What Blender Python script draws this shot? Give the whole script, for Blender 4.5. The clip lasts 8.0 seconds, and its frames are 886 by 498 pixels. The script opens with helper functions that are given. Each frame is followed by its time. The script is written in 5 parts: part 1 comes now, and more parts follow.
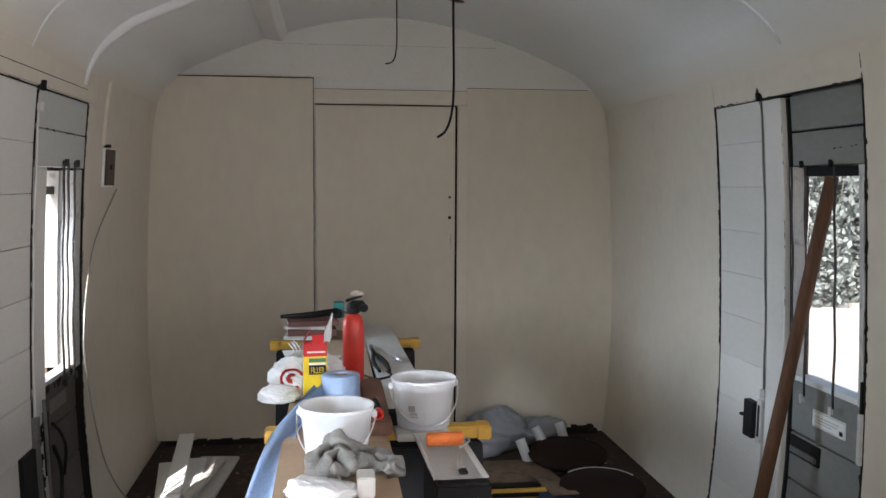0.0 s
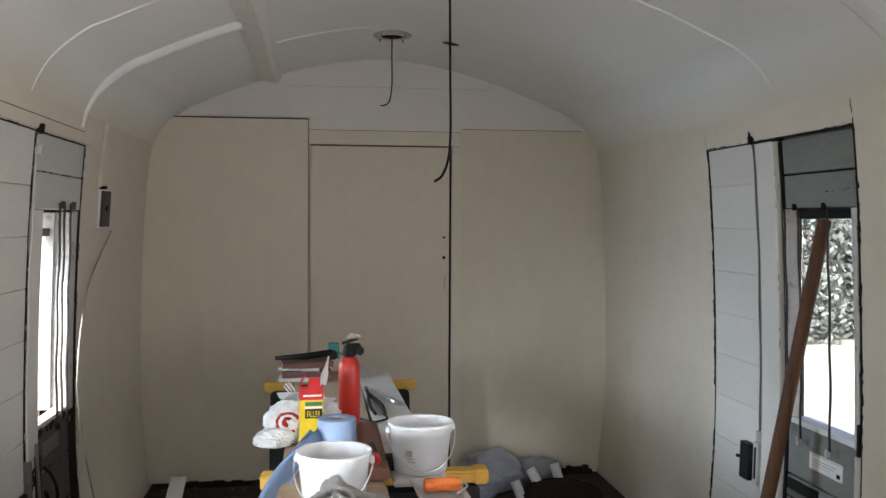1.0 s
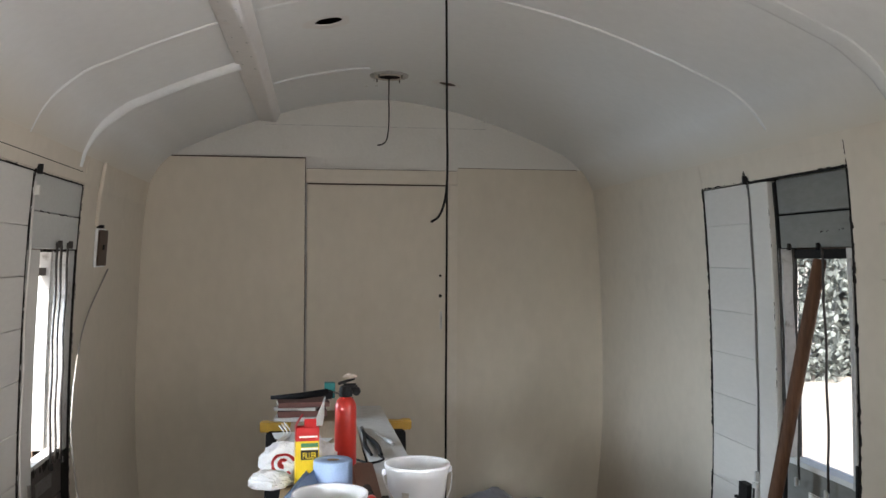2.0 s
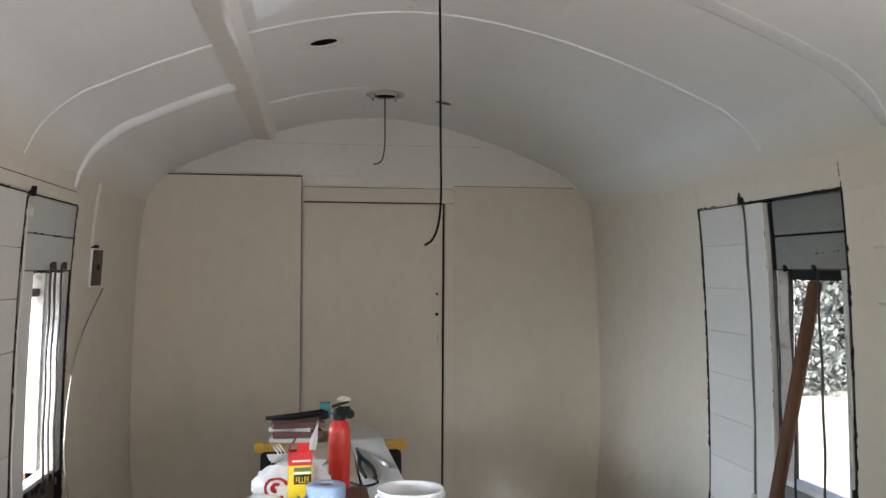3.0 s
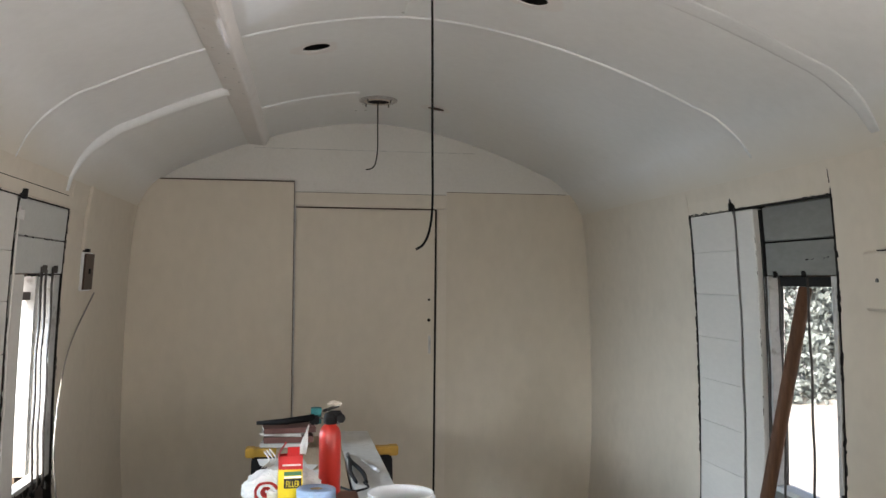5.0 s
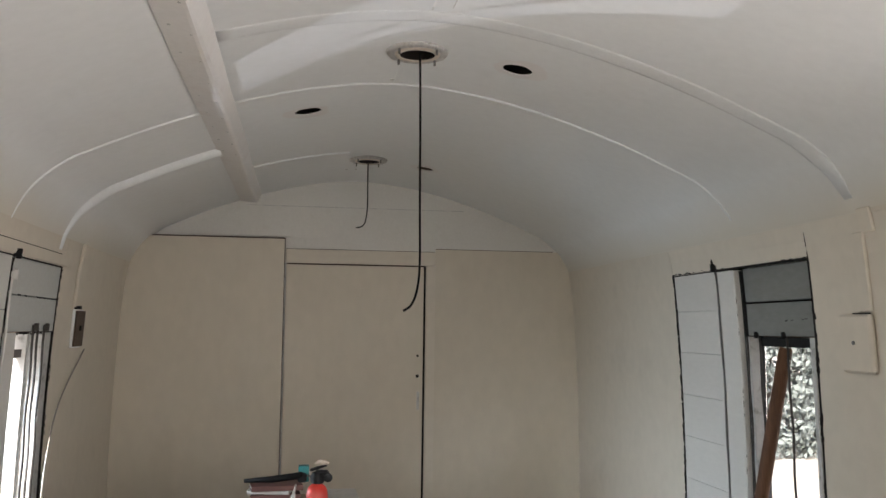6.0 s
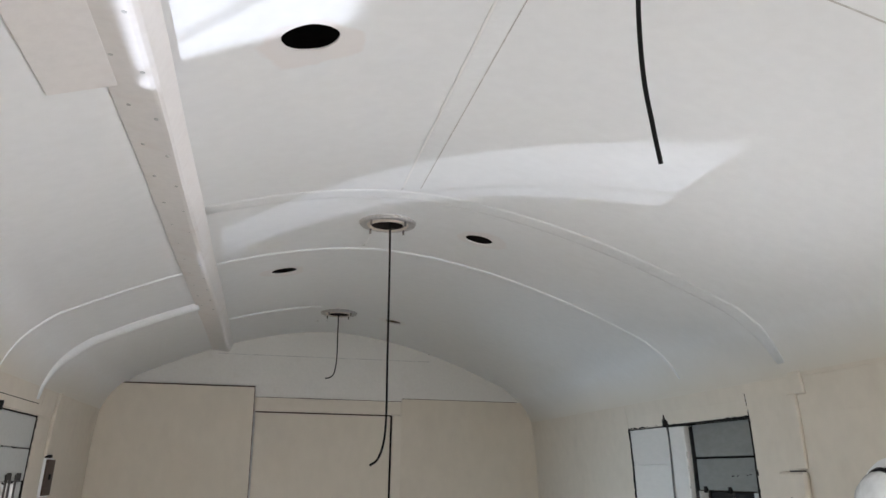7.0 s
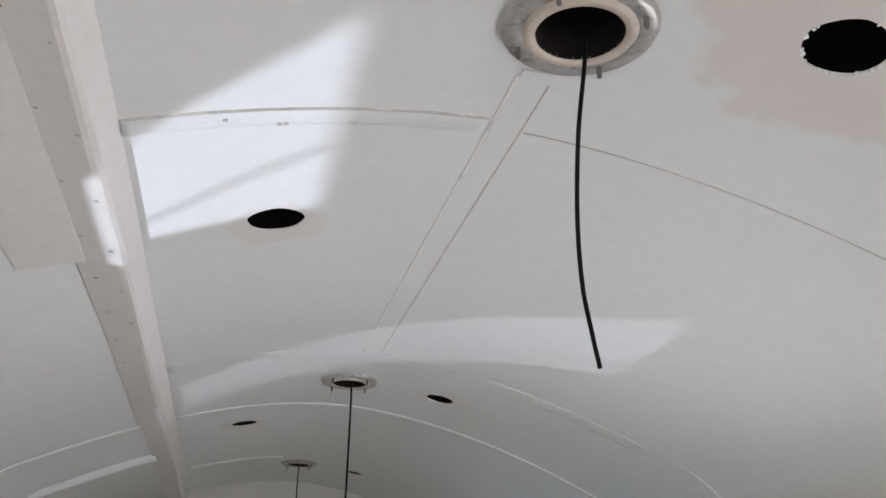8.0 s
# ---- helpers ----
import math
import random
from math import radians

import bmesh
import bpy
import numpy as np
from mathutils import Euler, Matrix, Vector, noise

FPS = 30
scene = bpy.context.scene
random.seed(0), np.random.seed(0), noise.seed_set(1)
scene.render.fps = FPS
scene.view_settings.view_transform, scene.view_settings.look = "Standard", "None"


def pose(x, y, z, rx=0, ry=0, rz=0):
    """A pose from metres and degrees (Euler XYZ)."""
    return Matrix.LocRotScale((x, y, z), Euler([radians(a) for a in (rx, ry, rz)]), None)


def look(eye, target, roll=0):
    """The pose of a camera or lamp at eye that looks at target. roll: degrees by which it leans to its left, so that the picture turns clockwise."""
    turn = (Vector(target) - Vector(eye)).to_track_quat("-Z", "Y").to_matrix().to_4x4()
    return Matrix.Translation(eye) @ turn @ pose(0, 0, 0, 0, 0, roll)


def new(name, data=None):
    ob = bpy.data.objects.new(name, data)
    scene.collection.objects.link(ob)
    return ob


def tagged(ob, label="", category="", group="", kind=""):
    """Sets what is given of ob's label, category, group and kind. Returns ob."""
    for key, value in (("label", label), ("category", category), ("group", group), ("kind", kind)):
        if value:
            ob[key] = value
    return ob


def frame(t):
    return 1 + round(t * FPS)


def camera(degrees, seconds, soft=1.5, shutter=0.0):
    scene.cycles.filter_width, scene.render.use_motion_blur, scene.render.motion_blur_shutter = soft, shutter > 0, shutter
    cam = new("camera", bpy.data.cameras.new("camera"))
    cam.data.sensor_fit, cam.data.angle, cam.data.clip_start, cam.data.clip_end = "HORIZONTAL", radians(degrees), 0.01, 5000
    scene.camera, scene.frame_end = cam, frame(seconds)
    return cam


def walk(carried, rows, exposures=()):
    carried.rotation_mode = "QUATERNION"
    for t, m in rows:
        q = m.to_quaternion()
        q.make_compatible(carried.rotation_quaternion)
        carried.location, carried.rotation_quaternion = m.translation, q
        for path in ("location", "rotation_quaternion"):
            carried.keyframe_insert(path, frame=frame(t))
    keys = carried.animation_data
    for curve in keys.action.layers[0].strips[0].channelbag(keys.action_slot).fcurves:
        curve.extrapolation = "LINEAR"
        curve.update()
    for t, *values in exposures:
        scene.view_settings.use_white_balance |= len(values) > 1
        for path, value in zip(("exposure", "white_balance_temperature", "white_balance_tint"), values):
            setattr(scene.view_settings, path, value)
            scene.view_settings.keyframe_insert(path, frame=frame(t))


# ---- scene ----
cam = camera(52.1, 8.0)
PATH = [
    (0, (-0.302, -1.91, 1.44), (-0.055, 0.069, 1.3), 0.3),
    (0.5, (-0.308, -1.912, 1.455), (-0.053, 0.069, 1.351), 0.3),
    (1, (-0.319, -1.915, 1.461), (-0.053, 0.066, 1.401), 0.3),
    (1.5, (-0.322, -1.918, 1.469), (-0.05, 0.064, 1.449), 0.2),
    (1.7, (-0.325, -1.92, 1.47), (-0.05, 0.061, 1.468), 0.3),
    (2.8, (-0.305, -1.917, 1.497), (-0.031, 0.063, 1.544), 0.3),
    (3, (-0.304, -1.914, 1.504), (-0.029, 0.066, 1.552), 0.3),
    (3.5, (-0.302, -1.909, 1.5), (-0.024, 0.071, 1.555), 0.3),
    (4, (-0.299, -1.905, 1.495), (-0.018, 0.074, 1.553), 0.5),
    (5.3, (-0.298, -1.921, 1.494), (-0.008, 0.057, 1.567), 0.5),
    (5.5, (-0.287, -1.917, 1.498), (0.0, 0.06, 1.587), 0.5),
    (6, (-0.296, -1.982, 1.524), (0.011, -0.014, 1.701), 0.7),
    (6.2, (-0.293, -2.022, 1.540), (0.030, -0.062, 1.775), 0.8),
    (6.5, (-0.289, -2.092, 1.544), (0.036, -0.146, 1.869), 0.9),
    (6.8, (-0.311, -2.163, 1.553), (0.039, -0.240, 1.976), 1.2),
    (7, (-0.325, -2.2, 1.554), (0.037, -0.293, 2.037), 1.1),
    (7.2, (-0.323, -2.230, 1.566), (0.046, -0.338, 2.104), 1.3),
    (7.5, (-0.328, -2.273, 1.578), (0.056, -0.408, 2.19), 1.0),
    (7.8, (-0.319, -2.270, 1.608), (0.073, -0.439, 2.311), 1.5),
    (8, (-0.316, -2.282, 1.619), (0.083, -0.478, 2.384), 1.8),
]

EXPOSURES = [(0.0, 1.06, 6400, 13), (1.0, 1.14, 6500, 12), (1.5, 1.14, 6550, 12), (3.0, 1.26, 6500, 12), (4.0, 1.46, 6450, 11), (5.5, 1.22, 6750, 12), (6.0, 1.2, 6700, 12), (6.5, 1.28, 6450, 11), (7.0, 1.47, 6200, 11), (7.5, 1.44, 6150, 12), (8.0, 1.12, 6150, 11.5)]
walk(cam, [(t, look(eye, target, roll)) for t, eye, target, roll in PATH], EXPOSURES)

# ---- world and light ----
world = bpy.data.worlds.new("daylight")
scene.world = world
world.use_nodes = True
wn = world.node_tree
sky = wn.nodes.new("ShaderNodeTexSky")
sky.sky_type, sky.sun_disc = "NISHITA", False
sky.dust_density, sky.ozone_density = 4.0, 0.4
sky.sun_elevation, sky.sun_rotation = radians(49.3), radians(206)
wn.links.new(sky.outputs[0], wn.nodes["Background"].inputs[0])
wn.nodes["Background"].inputs[1].default_value = 0.15

sun = new("sun", bpy.data.lights.new("sun", "SUN"))
sun.data.energy, sun.data.angle, sun.data.color = 5.0, radians(0.5), (1.0, 0.95, 0.88)
sun.matrix_world = look((0, 0, 0), (0.30, 0.62, -0.80))


def opening_light(name, at, to, w, h, watts, colour=(0.975, 0.96, 0.985), spread=180):
    """Sky light that enters by an opening, or fill from a lamp added out of view."""
    la = bpy.data.lights.new(name, "AREA")
    la.shape, la.size, la.size_y, la.energy, la.color = "RECTANGLE", w, h, watts, colour
    la.spread = radians(spread)
    ob = new(name, la)
    ob.matrix_world = look(at, to)
    return ob


opening_light("sky_by_left_window", (-1.51, 1.57, 1.15), (1.28, 1.55, 0.45), 0.36, 0.40, 3.6, (0.68, 0.85, 1.0), 90)
opening_light("sky_by_rear_left_window", (-1.46, -0.68, 1.15), (0.4, 0.5, 1.40), 0.52, 0.50, 4, (0.91, 1.0, 0.93), 150)
# narrow beam added to brighten the things on the planks
opening_light("table_beam_by_rear_left_window", (-1.46, -0.66, 1.13), (-0.44, 0.62, 0.62), 0.50, 0.40, 8, (0.84, 0.92, 1.0), 46)
# fill lamps in openings added behind the eye, none of them seen
opening_light("fill_by_unseen_right_gap", (1.50, -0.72, 1.15), (-1.2, 0.6, 1.35), 0.66, 0.66, 10, (1.0, 0.955, 0.95))
opening_light("fill_by_unseen_rear_door", (0.25, -4.7, 1.05), (0.1, 0, 1.6), 0.95, 1.9, 2.5)
opening_light("fill_by_unseen_right_door", (1.45, -3.7, 1.1), (-0.55, -1.6, 2.0), 0.9, 1.3, 8.5, (1.0, 0.965, 0.955))
opening_light("fill_by_unseen_left_door", (-1.41, -3.7, 1.1), (0.5, -2.0, 2.0), 0.9, 1.3, 6.5, (0.94, 1.0, 0.96))


def glint(name, at, to, cone, watts, radius):
    """Sun thrown up by something bright on the ground outside."""
    la = bpy.data.lights.new(name, "SPOT")
    la.energy, la.spot_size, la.spot_blend, la.shadow_soft_size = watts, radians(cone), 0.3, radius
    la.color = (0.86, 0.90, 1.0)
    ob = new(name, la)
    ob.matrix_world = look(at, to)


glint("glint_by_left_window", (-3.58, 3.63, -0.95), (-1.28, 1.57, 1.10), 12.5, 180, 0.004)
glint("glint_by_rear_left_window", (-2.75, 0.02, -1.10), (-1.28, -0.58, 1.05), 27, 265, 0.024)


# ---- materials ----
def material(name, colour, rough=0.6, metal=0.0, spread=0.12, fine=90.0, coarse=3.0, bump=0.15, tint=None, amount=0.0, spots=(), rand=0.0, stretch=(1, 1, 1), transmission=0.0, low=None):
    """A worn surface: grain and blotches in the colour, relief, and dirt where tint and amount are given. spots: (x, y, radius, rgb)."""
    m = bpy.data.materials.new(name)
    m.use_nodes = True
    nt = m.node_tree
    b = nt.nodes["Principled BSDF"]
    N, L = nt.nodes.new, nt.links.new
    geo = N("ShaderNodeNewGeometry")
    co = N("ShaderNodeTexCoord")
    mp = N("ShaderNodeMapping")
    mp.inputs["Scale"].default_value = stretch
    L(co.outputs["Object"], mp.inputs["Vector"])

    def noise_node(scale, detail=4.0):
        n = N("ShaderNodeTexNoise")
        n.inputs["Scale"].default_value, n.inputs["Detail"].default_value = scale, detail
        L(mp.outputs[0], n.inputs["Vector"])
        return n

    n1, n2 = noise_node(coarse), noise_node(fine, 3.0)
    mix = N("ShaderNodeMath")
    mix.operation = "ADD"
    L(n1.outputs[0], mix.inputs[0]), L(n2.outputs[0], mix.inputs[1])
    ramp = N("ShaderNodeMapRange")
    ramp.inputs["From Min"].default_value, ramp.inputs["From Max"].default_value = 0.6, 1.4
    ramp.inputs["To Min"].default_value, ramp.inputs["To Max"].default_value = 1 - spread, 1 + spread
    L(mix.outputs[0], ramp.inputs["Value"])
    col = N("ShaderNodeVectorMath")
    col.operation = "SCALE"
    col.inputs[0].default_value = colour
    L(ramp.outputs[0], col.inputs["Scale"])
    out = col.outputs[0]
    if rand:
        oi = N("ShaderNodeObjectInfo")
        r = N("ShaderNodeMapRange")
        r.inputs["To Min"].default_value, r.inputs["To Max"].default_value = 1 - rand, 1 + rand
        L(oi.outputs["Random"], r.inputs["Value"])
        v = N("ShaderNodeVectorMath")
        v.operation = "SCALE"
        L(out, v.inputs[0]), L(r.outputs[0], v.inputs["Scale"])
        out = v.outputs[0]

    def blend(out, mask, rgb):
        mx = N("ShaderNodeMix")
        mx.data_type = "RGBA"
        L(mask, mx.inputs[0]), L(out, mx.inputs[6])
        mx.inputs[7].default_value = (*rgb, 1)
        return mx.outputs[2]

    if tint:
        n3 = noise_node(coarse * 4.3, 6.0)
        r = N("ShaderNodeMapRange")
        r.inputs["From Min"].default_value, r.inputs["From Max"].default_value = 0.64 - amount * 0.3, 0.72
        r.inputs["To Max"].default_value = min(1.0, amount * 2)
        L(n3.outputs[0], r.inputs["Value"])
        out = blend(out, r.outputs[0], tint)
    if spots:
        n4 = noise_node(9.0, 4.0)
        sep = N("ShaderNodeSeparateXYZ")
        L(geo.outputs["Position"], sep.inputs[0])
        for x, y, rad, rgb, strength in spots:
            flat = N("ShaderNodeCombineXYZ")
            L(sep.outputs[0], flat.inputs[0]), L(sep.outputs[1], flat.inputs[1])
            d = N("ShaderNodeVectorMath")
            d.operation = "DISTANCE"
            d.inputs[1].default_value = (x, y, 0)
            L(flat.outputs[0], d.inputs[0])
            wob = N("ShaderNodeMath")
            wob.operation = "MULTIPLY_ADD"
            wob.inputs[1].default_value = rad * 0.9
            L(n4.outputs[0], wob.inputs[0]), L(d.outputs["Value"], wob.inputs[2])
            r = N("ShaderNodeMapRange")
            r.inputs["From Min"].default_value, r.inputs["From Max"].default_value = rad * 1.36, rad * 1.47
            r.inputs["To Min"].default_value, r.inputs["To Max"].default_value = strength, 0
            L(wob.outputs[0], r.inputs["Value"])
            out = blend(out, r.outputs[0], rgb)
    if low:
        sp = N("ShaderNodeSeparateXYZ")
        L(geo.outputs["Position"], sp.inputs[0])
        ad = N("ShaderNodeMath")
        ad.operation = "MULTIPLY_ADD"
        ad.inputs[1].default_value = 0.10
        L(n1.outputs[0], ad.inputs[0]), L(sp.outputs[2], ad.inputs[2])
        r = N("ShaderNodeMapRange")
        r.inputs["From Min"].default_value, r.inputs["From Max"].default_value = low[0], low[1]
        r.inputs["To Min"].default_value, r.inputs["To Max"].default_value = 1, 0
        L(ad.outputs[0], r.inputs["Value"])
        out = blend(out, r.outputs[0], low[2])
    L(out, b.inputs["Base Color"])
    b.inputs["Metallic"].default_value = metal
    b.inputs["Transmission Weight"].default_value = transmission
    b.inputs["Specular IOR Level"].default_value = 0.5 if sum(colour) > 0.2 or rough < 0.5 else 0.2
    rr = N("ShaderNodeMapRange")
    rr.inputs["To Min"].default_value, rr.inputs["To Max"].default_value = max(0.03, rough - 0.12), min(1, rough + 0.12)
    L(n1.outputs[0], rr.inputs["Value"])
    L(rr.outputs[0], b.inputs["Roughness"])
    if bump:
        bp = N("ShaderNodeBump")
        bp.inputs["Strength"].default_value, bp.inputs["Distance"].default_value = bump, 0.004
        L(mix.outputs[0], bp.inputs["Height"])
        L(bp.outputs[0], b.inputs["Normal"])
    return m


CREAM = material("cream_wall_paint", (0.66, 0.602, 0.512), 0.5, spread=0.05, fine=20, coarse=1.1, bump=0.08, tint=(0.57, 0.515, 0.435), amount=0.22)
CREAM_DOOR = material("cream_door_paint", (0.64, 0.58, 0.482), 0.45, spread=0.05, fine=18, coarse=0.8, bump=0.06, tint=(0.57, 0.515, 0.425), amount=0.2, stretch=(1, 1, 0.6))
PINK = (0.74, 0.65, 0.61)
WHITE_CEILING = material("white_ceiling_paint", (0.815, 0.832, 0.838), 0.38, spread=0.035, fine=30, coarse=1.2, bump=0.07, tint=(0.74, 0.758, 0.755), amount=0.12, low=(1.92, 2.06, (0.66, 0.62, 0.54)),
                         spots=((0.42, -1.48, 0.24, PINK, 0.55), (-0.29, -0.62, 0.10, PINK, 0.35), (-0.29, 1.42, 0.09, PINK, 0.3), (0.36, 0.69, 0.09, PINK, 0.3), (0.31, 2.52, 0.08, PINK, 0.25)))
WHITE_TRIM = material("white_trim_paint", (0.80, 0.82, 0.825), 0.35, spread=0.04, fine=70, coarse=4, bump=0.15)
GABLE_PAINT = material("gable_paint", (0.69, 0.675, 0.635), 0.4, spread=0.05, fine=70, coarse=3, bump=0.2, tint=(0.63, 0.605, 0.55), amount=0.2)
DUCT_PAINT = material("duct_paint", (0.79, 0.77, 0.755), 0.4, spread=0.05, fine=50, coarse=2, bump=0.12, tint=(0.72, 0.66, 0.63), amount=0.2)
PLANK_WHITE = material("white_plank_paint", (0.66, 0.65, 0.62), 0.45, spread=0.05, fine=70, coarse=4, bump=0.2, rand=0.04, stretch=(1, 0.3, 1))
PLANK_GREY = material("grey_primer", (0.215, 0.222, 0.212), 0.55, spread=0.14, fine=70, coarse=4, bump=0.25, tint=(0.16, 0.155, 0.145), amount=0.25, rand=0.08, stretch=(1, 0.3, 1))
PLANK_PRIMER = material("pale_grey_primer", (0.52, 0.535, 0.52), 0.5, spread=0.08, fine=70, coarse=5, bump=0.2, rand=0.05)
PLANK_BROWN = material("bare_dark_planks", (0.105, 0.088, 0.082), 0.7, spread=0.3, fine=60, coarse=6, bump=0.4, tint=(0.10, 0.09, 0.08), amount=0.2, rand=0.15)
FRAME_PAINT = material("worn_frame_paint", (0.55, 0.55, 0.54), 0.5, spread=0.12, fine=60, coarse=7, bump=0.3, tint=(0.14, 0.12, 0.10), amount=0.3)
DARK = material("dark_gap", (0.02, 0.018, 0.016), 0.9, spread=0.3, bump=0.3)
VOID = material("dark_wood_and_recess_shade", (0.012, 0.009, 0.008), 0.9, spread=0.3, bump=0.2)
BLACK_IRON = material("black_iron", (0.012, 0.012, 0.012), 0.6, 0.0, spread=0.3, bump=0.3)
STEEL = material("old_steel_rod", (0.17, 0.165, 0.16), 0.5, 0.3, spread=0.25, fine=120, coarse=15, bump=0.3, tint=(0.12, 0.09, 0.07), amount=0.35)
# rusty bars, with their darkness against the window put into the colour
SILHOUETTE_STEEL = material("rusted_bar_silhouette", (0.055, 0.05, 0.047), 0.55, 0.2, spread=0.3, fine=120, coarse=15, bump=0.3, tint=(0.12, 0.11, 0.10), amount=0.3)
FLOOR = material("dark_worn_floor", (0.038, 0.026, 0.020), 0.7, spread=0.4, fine=55, coarse=4, bump=0.5, tint=(0.12, 0.09, 0.065), amount=0.35)
BEAM = material("stained_timber", (0.10, 0.048, 0.026), 0.55, spread=0.35, fine=50, coarse=5, bump=0.3, stretch=(4, 4, 0.4))
YELLOW = material("yellow_plastic", (0.60, 0.35, 0.05), 0.45, spread=0.12, fine=60, coarse=9, bump=0.2, tint=(0.45, 0.28, 0.10), amount=0.25)
BLACK_PLASTIC = material("black_plastic", (0.010, 0.010, 0.011), 0.6, spread=0.2, bump=0.2)
PLASTIC_WHITE = material("white_bucket_plastic", (0.74, 0.78, 0.83), 0.35, spread=0.04, fine=30, coarse=8, bump=0.05, tint=(0.55, 0.54, 0.52), amount=0.08)
TRAY_PLASTIC = material("used_tray_plastic", (0.88, 0.87, 0.85), 0.35, spread=0.05, fine=40, coarse=14, bump=0.06, tint=(0.70, 0.66, 0.60), amount=0.2)
BAG_PLASTIC = material("white_carrier_plastic", (0.74, 0.75, 0.77), 0.35, spread=0.06, fine=30, coarse=10, bump=0.2)
SHEET_PLASTIC = material("cloudy_plastic_sheet", (0.25, 0.26, 0.30), 0.4, spread=0.12, fine=25, coarse=7, bump=0.5)
RED = material("red_enamel", (0.50, 0.03, 0.02), 0.3, spread=0.08, bump=0.05)
RED_PRINT = material("red_print", (0.52, 0.02, 0.02), 0.5, spread=0.06, bump=0.0)
YELLOW_CARD = material("yellow_card", (0.80, 0.58, 0.02), 0.5, spread=0.06, bump=0.05)
GREEN_PRINT = material("green_print", (0.05, 0.18, 0.08), 0.5, spread=0.05, bump=0.0)
BLACK_PRINT = material("black_print", (0.02, 0.02, 0.02), 0.5, spread=0.05, bump=0.0)
WHITE_PRINT = material("white_print", (0.8, 0.8, 0.78), 0.5, spread=0.03, bump=0.0)
BLUE_PAPER = material("blue_paper_towel", (0.33, 0.45, 0.66), 0.85, spread=0.08, fine=200, coarse=10, bump=0.35)
CARDBOARD = material("brown_cardboard", (0.36, 0.25, 0.16), 0.8, spread=0.1, fine=60, coarse=5, bump=0.15)
PLANK_TAN = material("dusty_plank", (0.38, 0.28, 0.19), 0.7, spread=0.18, fine=50, coarse=5, bump=0.3, stretch=(3, 0.3, 1))
PLANK_OFFWHITE = material("painted_shelf_plank", (0.58, 0.57, 0.55), 0.5, spread=0.1, fine=40, coarse=5, bump=0.2, tint=(0.35, 0.33, 0.3), amount=0.2)
BROWN_WOOD = material("red_brown_wood", (0.17, 0.085, 0.055), 0.55, spread=0.2, fine=60, coarse=6, bump=0.2, stretch=(3, 0.3, 1))
GREY_CLOTH = material("grey_rag", (0.18, 0.178, 0.165), 0.95, spread=0.25, fine=260, coarse=18, bump=0.25)
ORANGE = material("orange_foam", (0.62, 0.15, 0.03), 0.9, spread=0.15, fine=220, coarse=15, bump=0.7)
TEAL = material("teal_card", (0.02, 0.20, 0.20), 0.5, spread=0.08, bump=0.05)
BOOK_RED = material("faded_red_cover", (0.15, 0.065, 0.055), 0.6, spread=0.15, bump=0.1)
PAPER = material("dusty_paper", (0.55, 0.53, 0.50), 0.8, spread=0.12, fine=80, coarse=8, bump=0.1)
ALU = material("brushed_metal", (0.62, 0.62, 0.62), 0.35, 0.9, spread=0.1, bump=0.1)
# switch wood, also the brown of the shadow lines on the end wall
SWITCH_AND_SHADE_BROWN = material("brown_switch_wood_and_shade", (0.075, 0.05, 0.038), 0.5, spread=0.2, bump=0.15)
CABLE_BLACK = material("black_cable", (0.003, 0.003, 0.003), 0.7, spread=0.1, bump=0.0)
CABLE_GREY = material("pale_cable", (0.30, 0.285, 0.26), 0.5, spread=0.1, bump=0.0)
BRASS_RING = material("cream_ring", (0.60, 0.53, 0.46), 0.5, spread=0.1, bump=0.2)
FLANGE = material("grey_white_flange", (0.44, 0.43, 0.42), 0.35, 0.2, spread=0.25, fine=90, coarse=14, bump=0.4, tint=(0.14, 0.125, 0.115), amount=0.35)
PAD = material("dark_brown_leather", (0.015, 0.006, 0.004), 0.75, spread=0.3, fine=90, coarse=8, bump=0.3)
GRAVEL = material("pale_gravel", (0.50, 0.48, 0.44), 0.9, spread=0.15, fine=12, coarse=0.6, bump=0.3)
LEAF = material("bush_leaves", (0.25, 0.29, 0.285), 0.95, spread=0.2, fine=4, coarse=0.7, bump=0.0)
BARK = material("grey_bark", (0.14, 0.12, 0.10), 0.9, spread=0.3, bump=0.5)
OUTER = material("outer_boards", (0.16, 0.12, 0.09), 0.8, spread=0.2, bump=0.3)
GLASS = bpy.data.materials.new("window_glass")
GLASS.use_nodes = True
pane = GLASS.node_tree.nodes["Principled BSDF"]
pane.inputs["Transmission Weight"].default_value, pane.inputs["Roughness"].default_value, pane.inputs["IOR"].default_value = 1.0, 0.0, 1.45
LENS_GLASS = material("ribbed_lamp_glass", (0.75, 0.77, 0.78), 0.15, spread=0.1, fine=40, coarse=30, bump=0.6)


# whiter than the trim, to carry the batten's lit edge as colour
LIT_EDGE_WHITE = material("lit_edge_white", (0.90, 0.90, 0.89), 0.3, spread=0.02, fine=60, coarse=5, bump=0.05)
SEAM = material("filled_seam_paint", (0.50, 0.49, 0.47), 0.5, spread=0.2, fine=60, coarse=6, bump=0.1, tint=(0.74, 0.74, 0.72), amount=0.5)
for soft_plastic, weight in ((PLASTIC_WHITE, 0.7), (BAG_PLASTIC, 0.8), (SHEET_PLASTIC, 0.5)):
    b = soft_plastic.node_tree.nodes["Principled BSDF"]
    b.inputs["Subsurface Weight"].default_value, b.inputs["Subsurface Scale"].default_value = weight, 0.03
    b.inputs["Subsurface Radius"].default_value = (1.0, 1.0, 1.0)


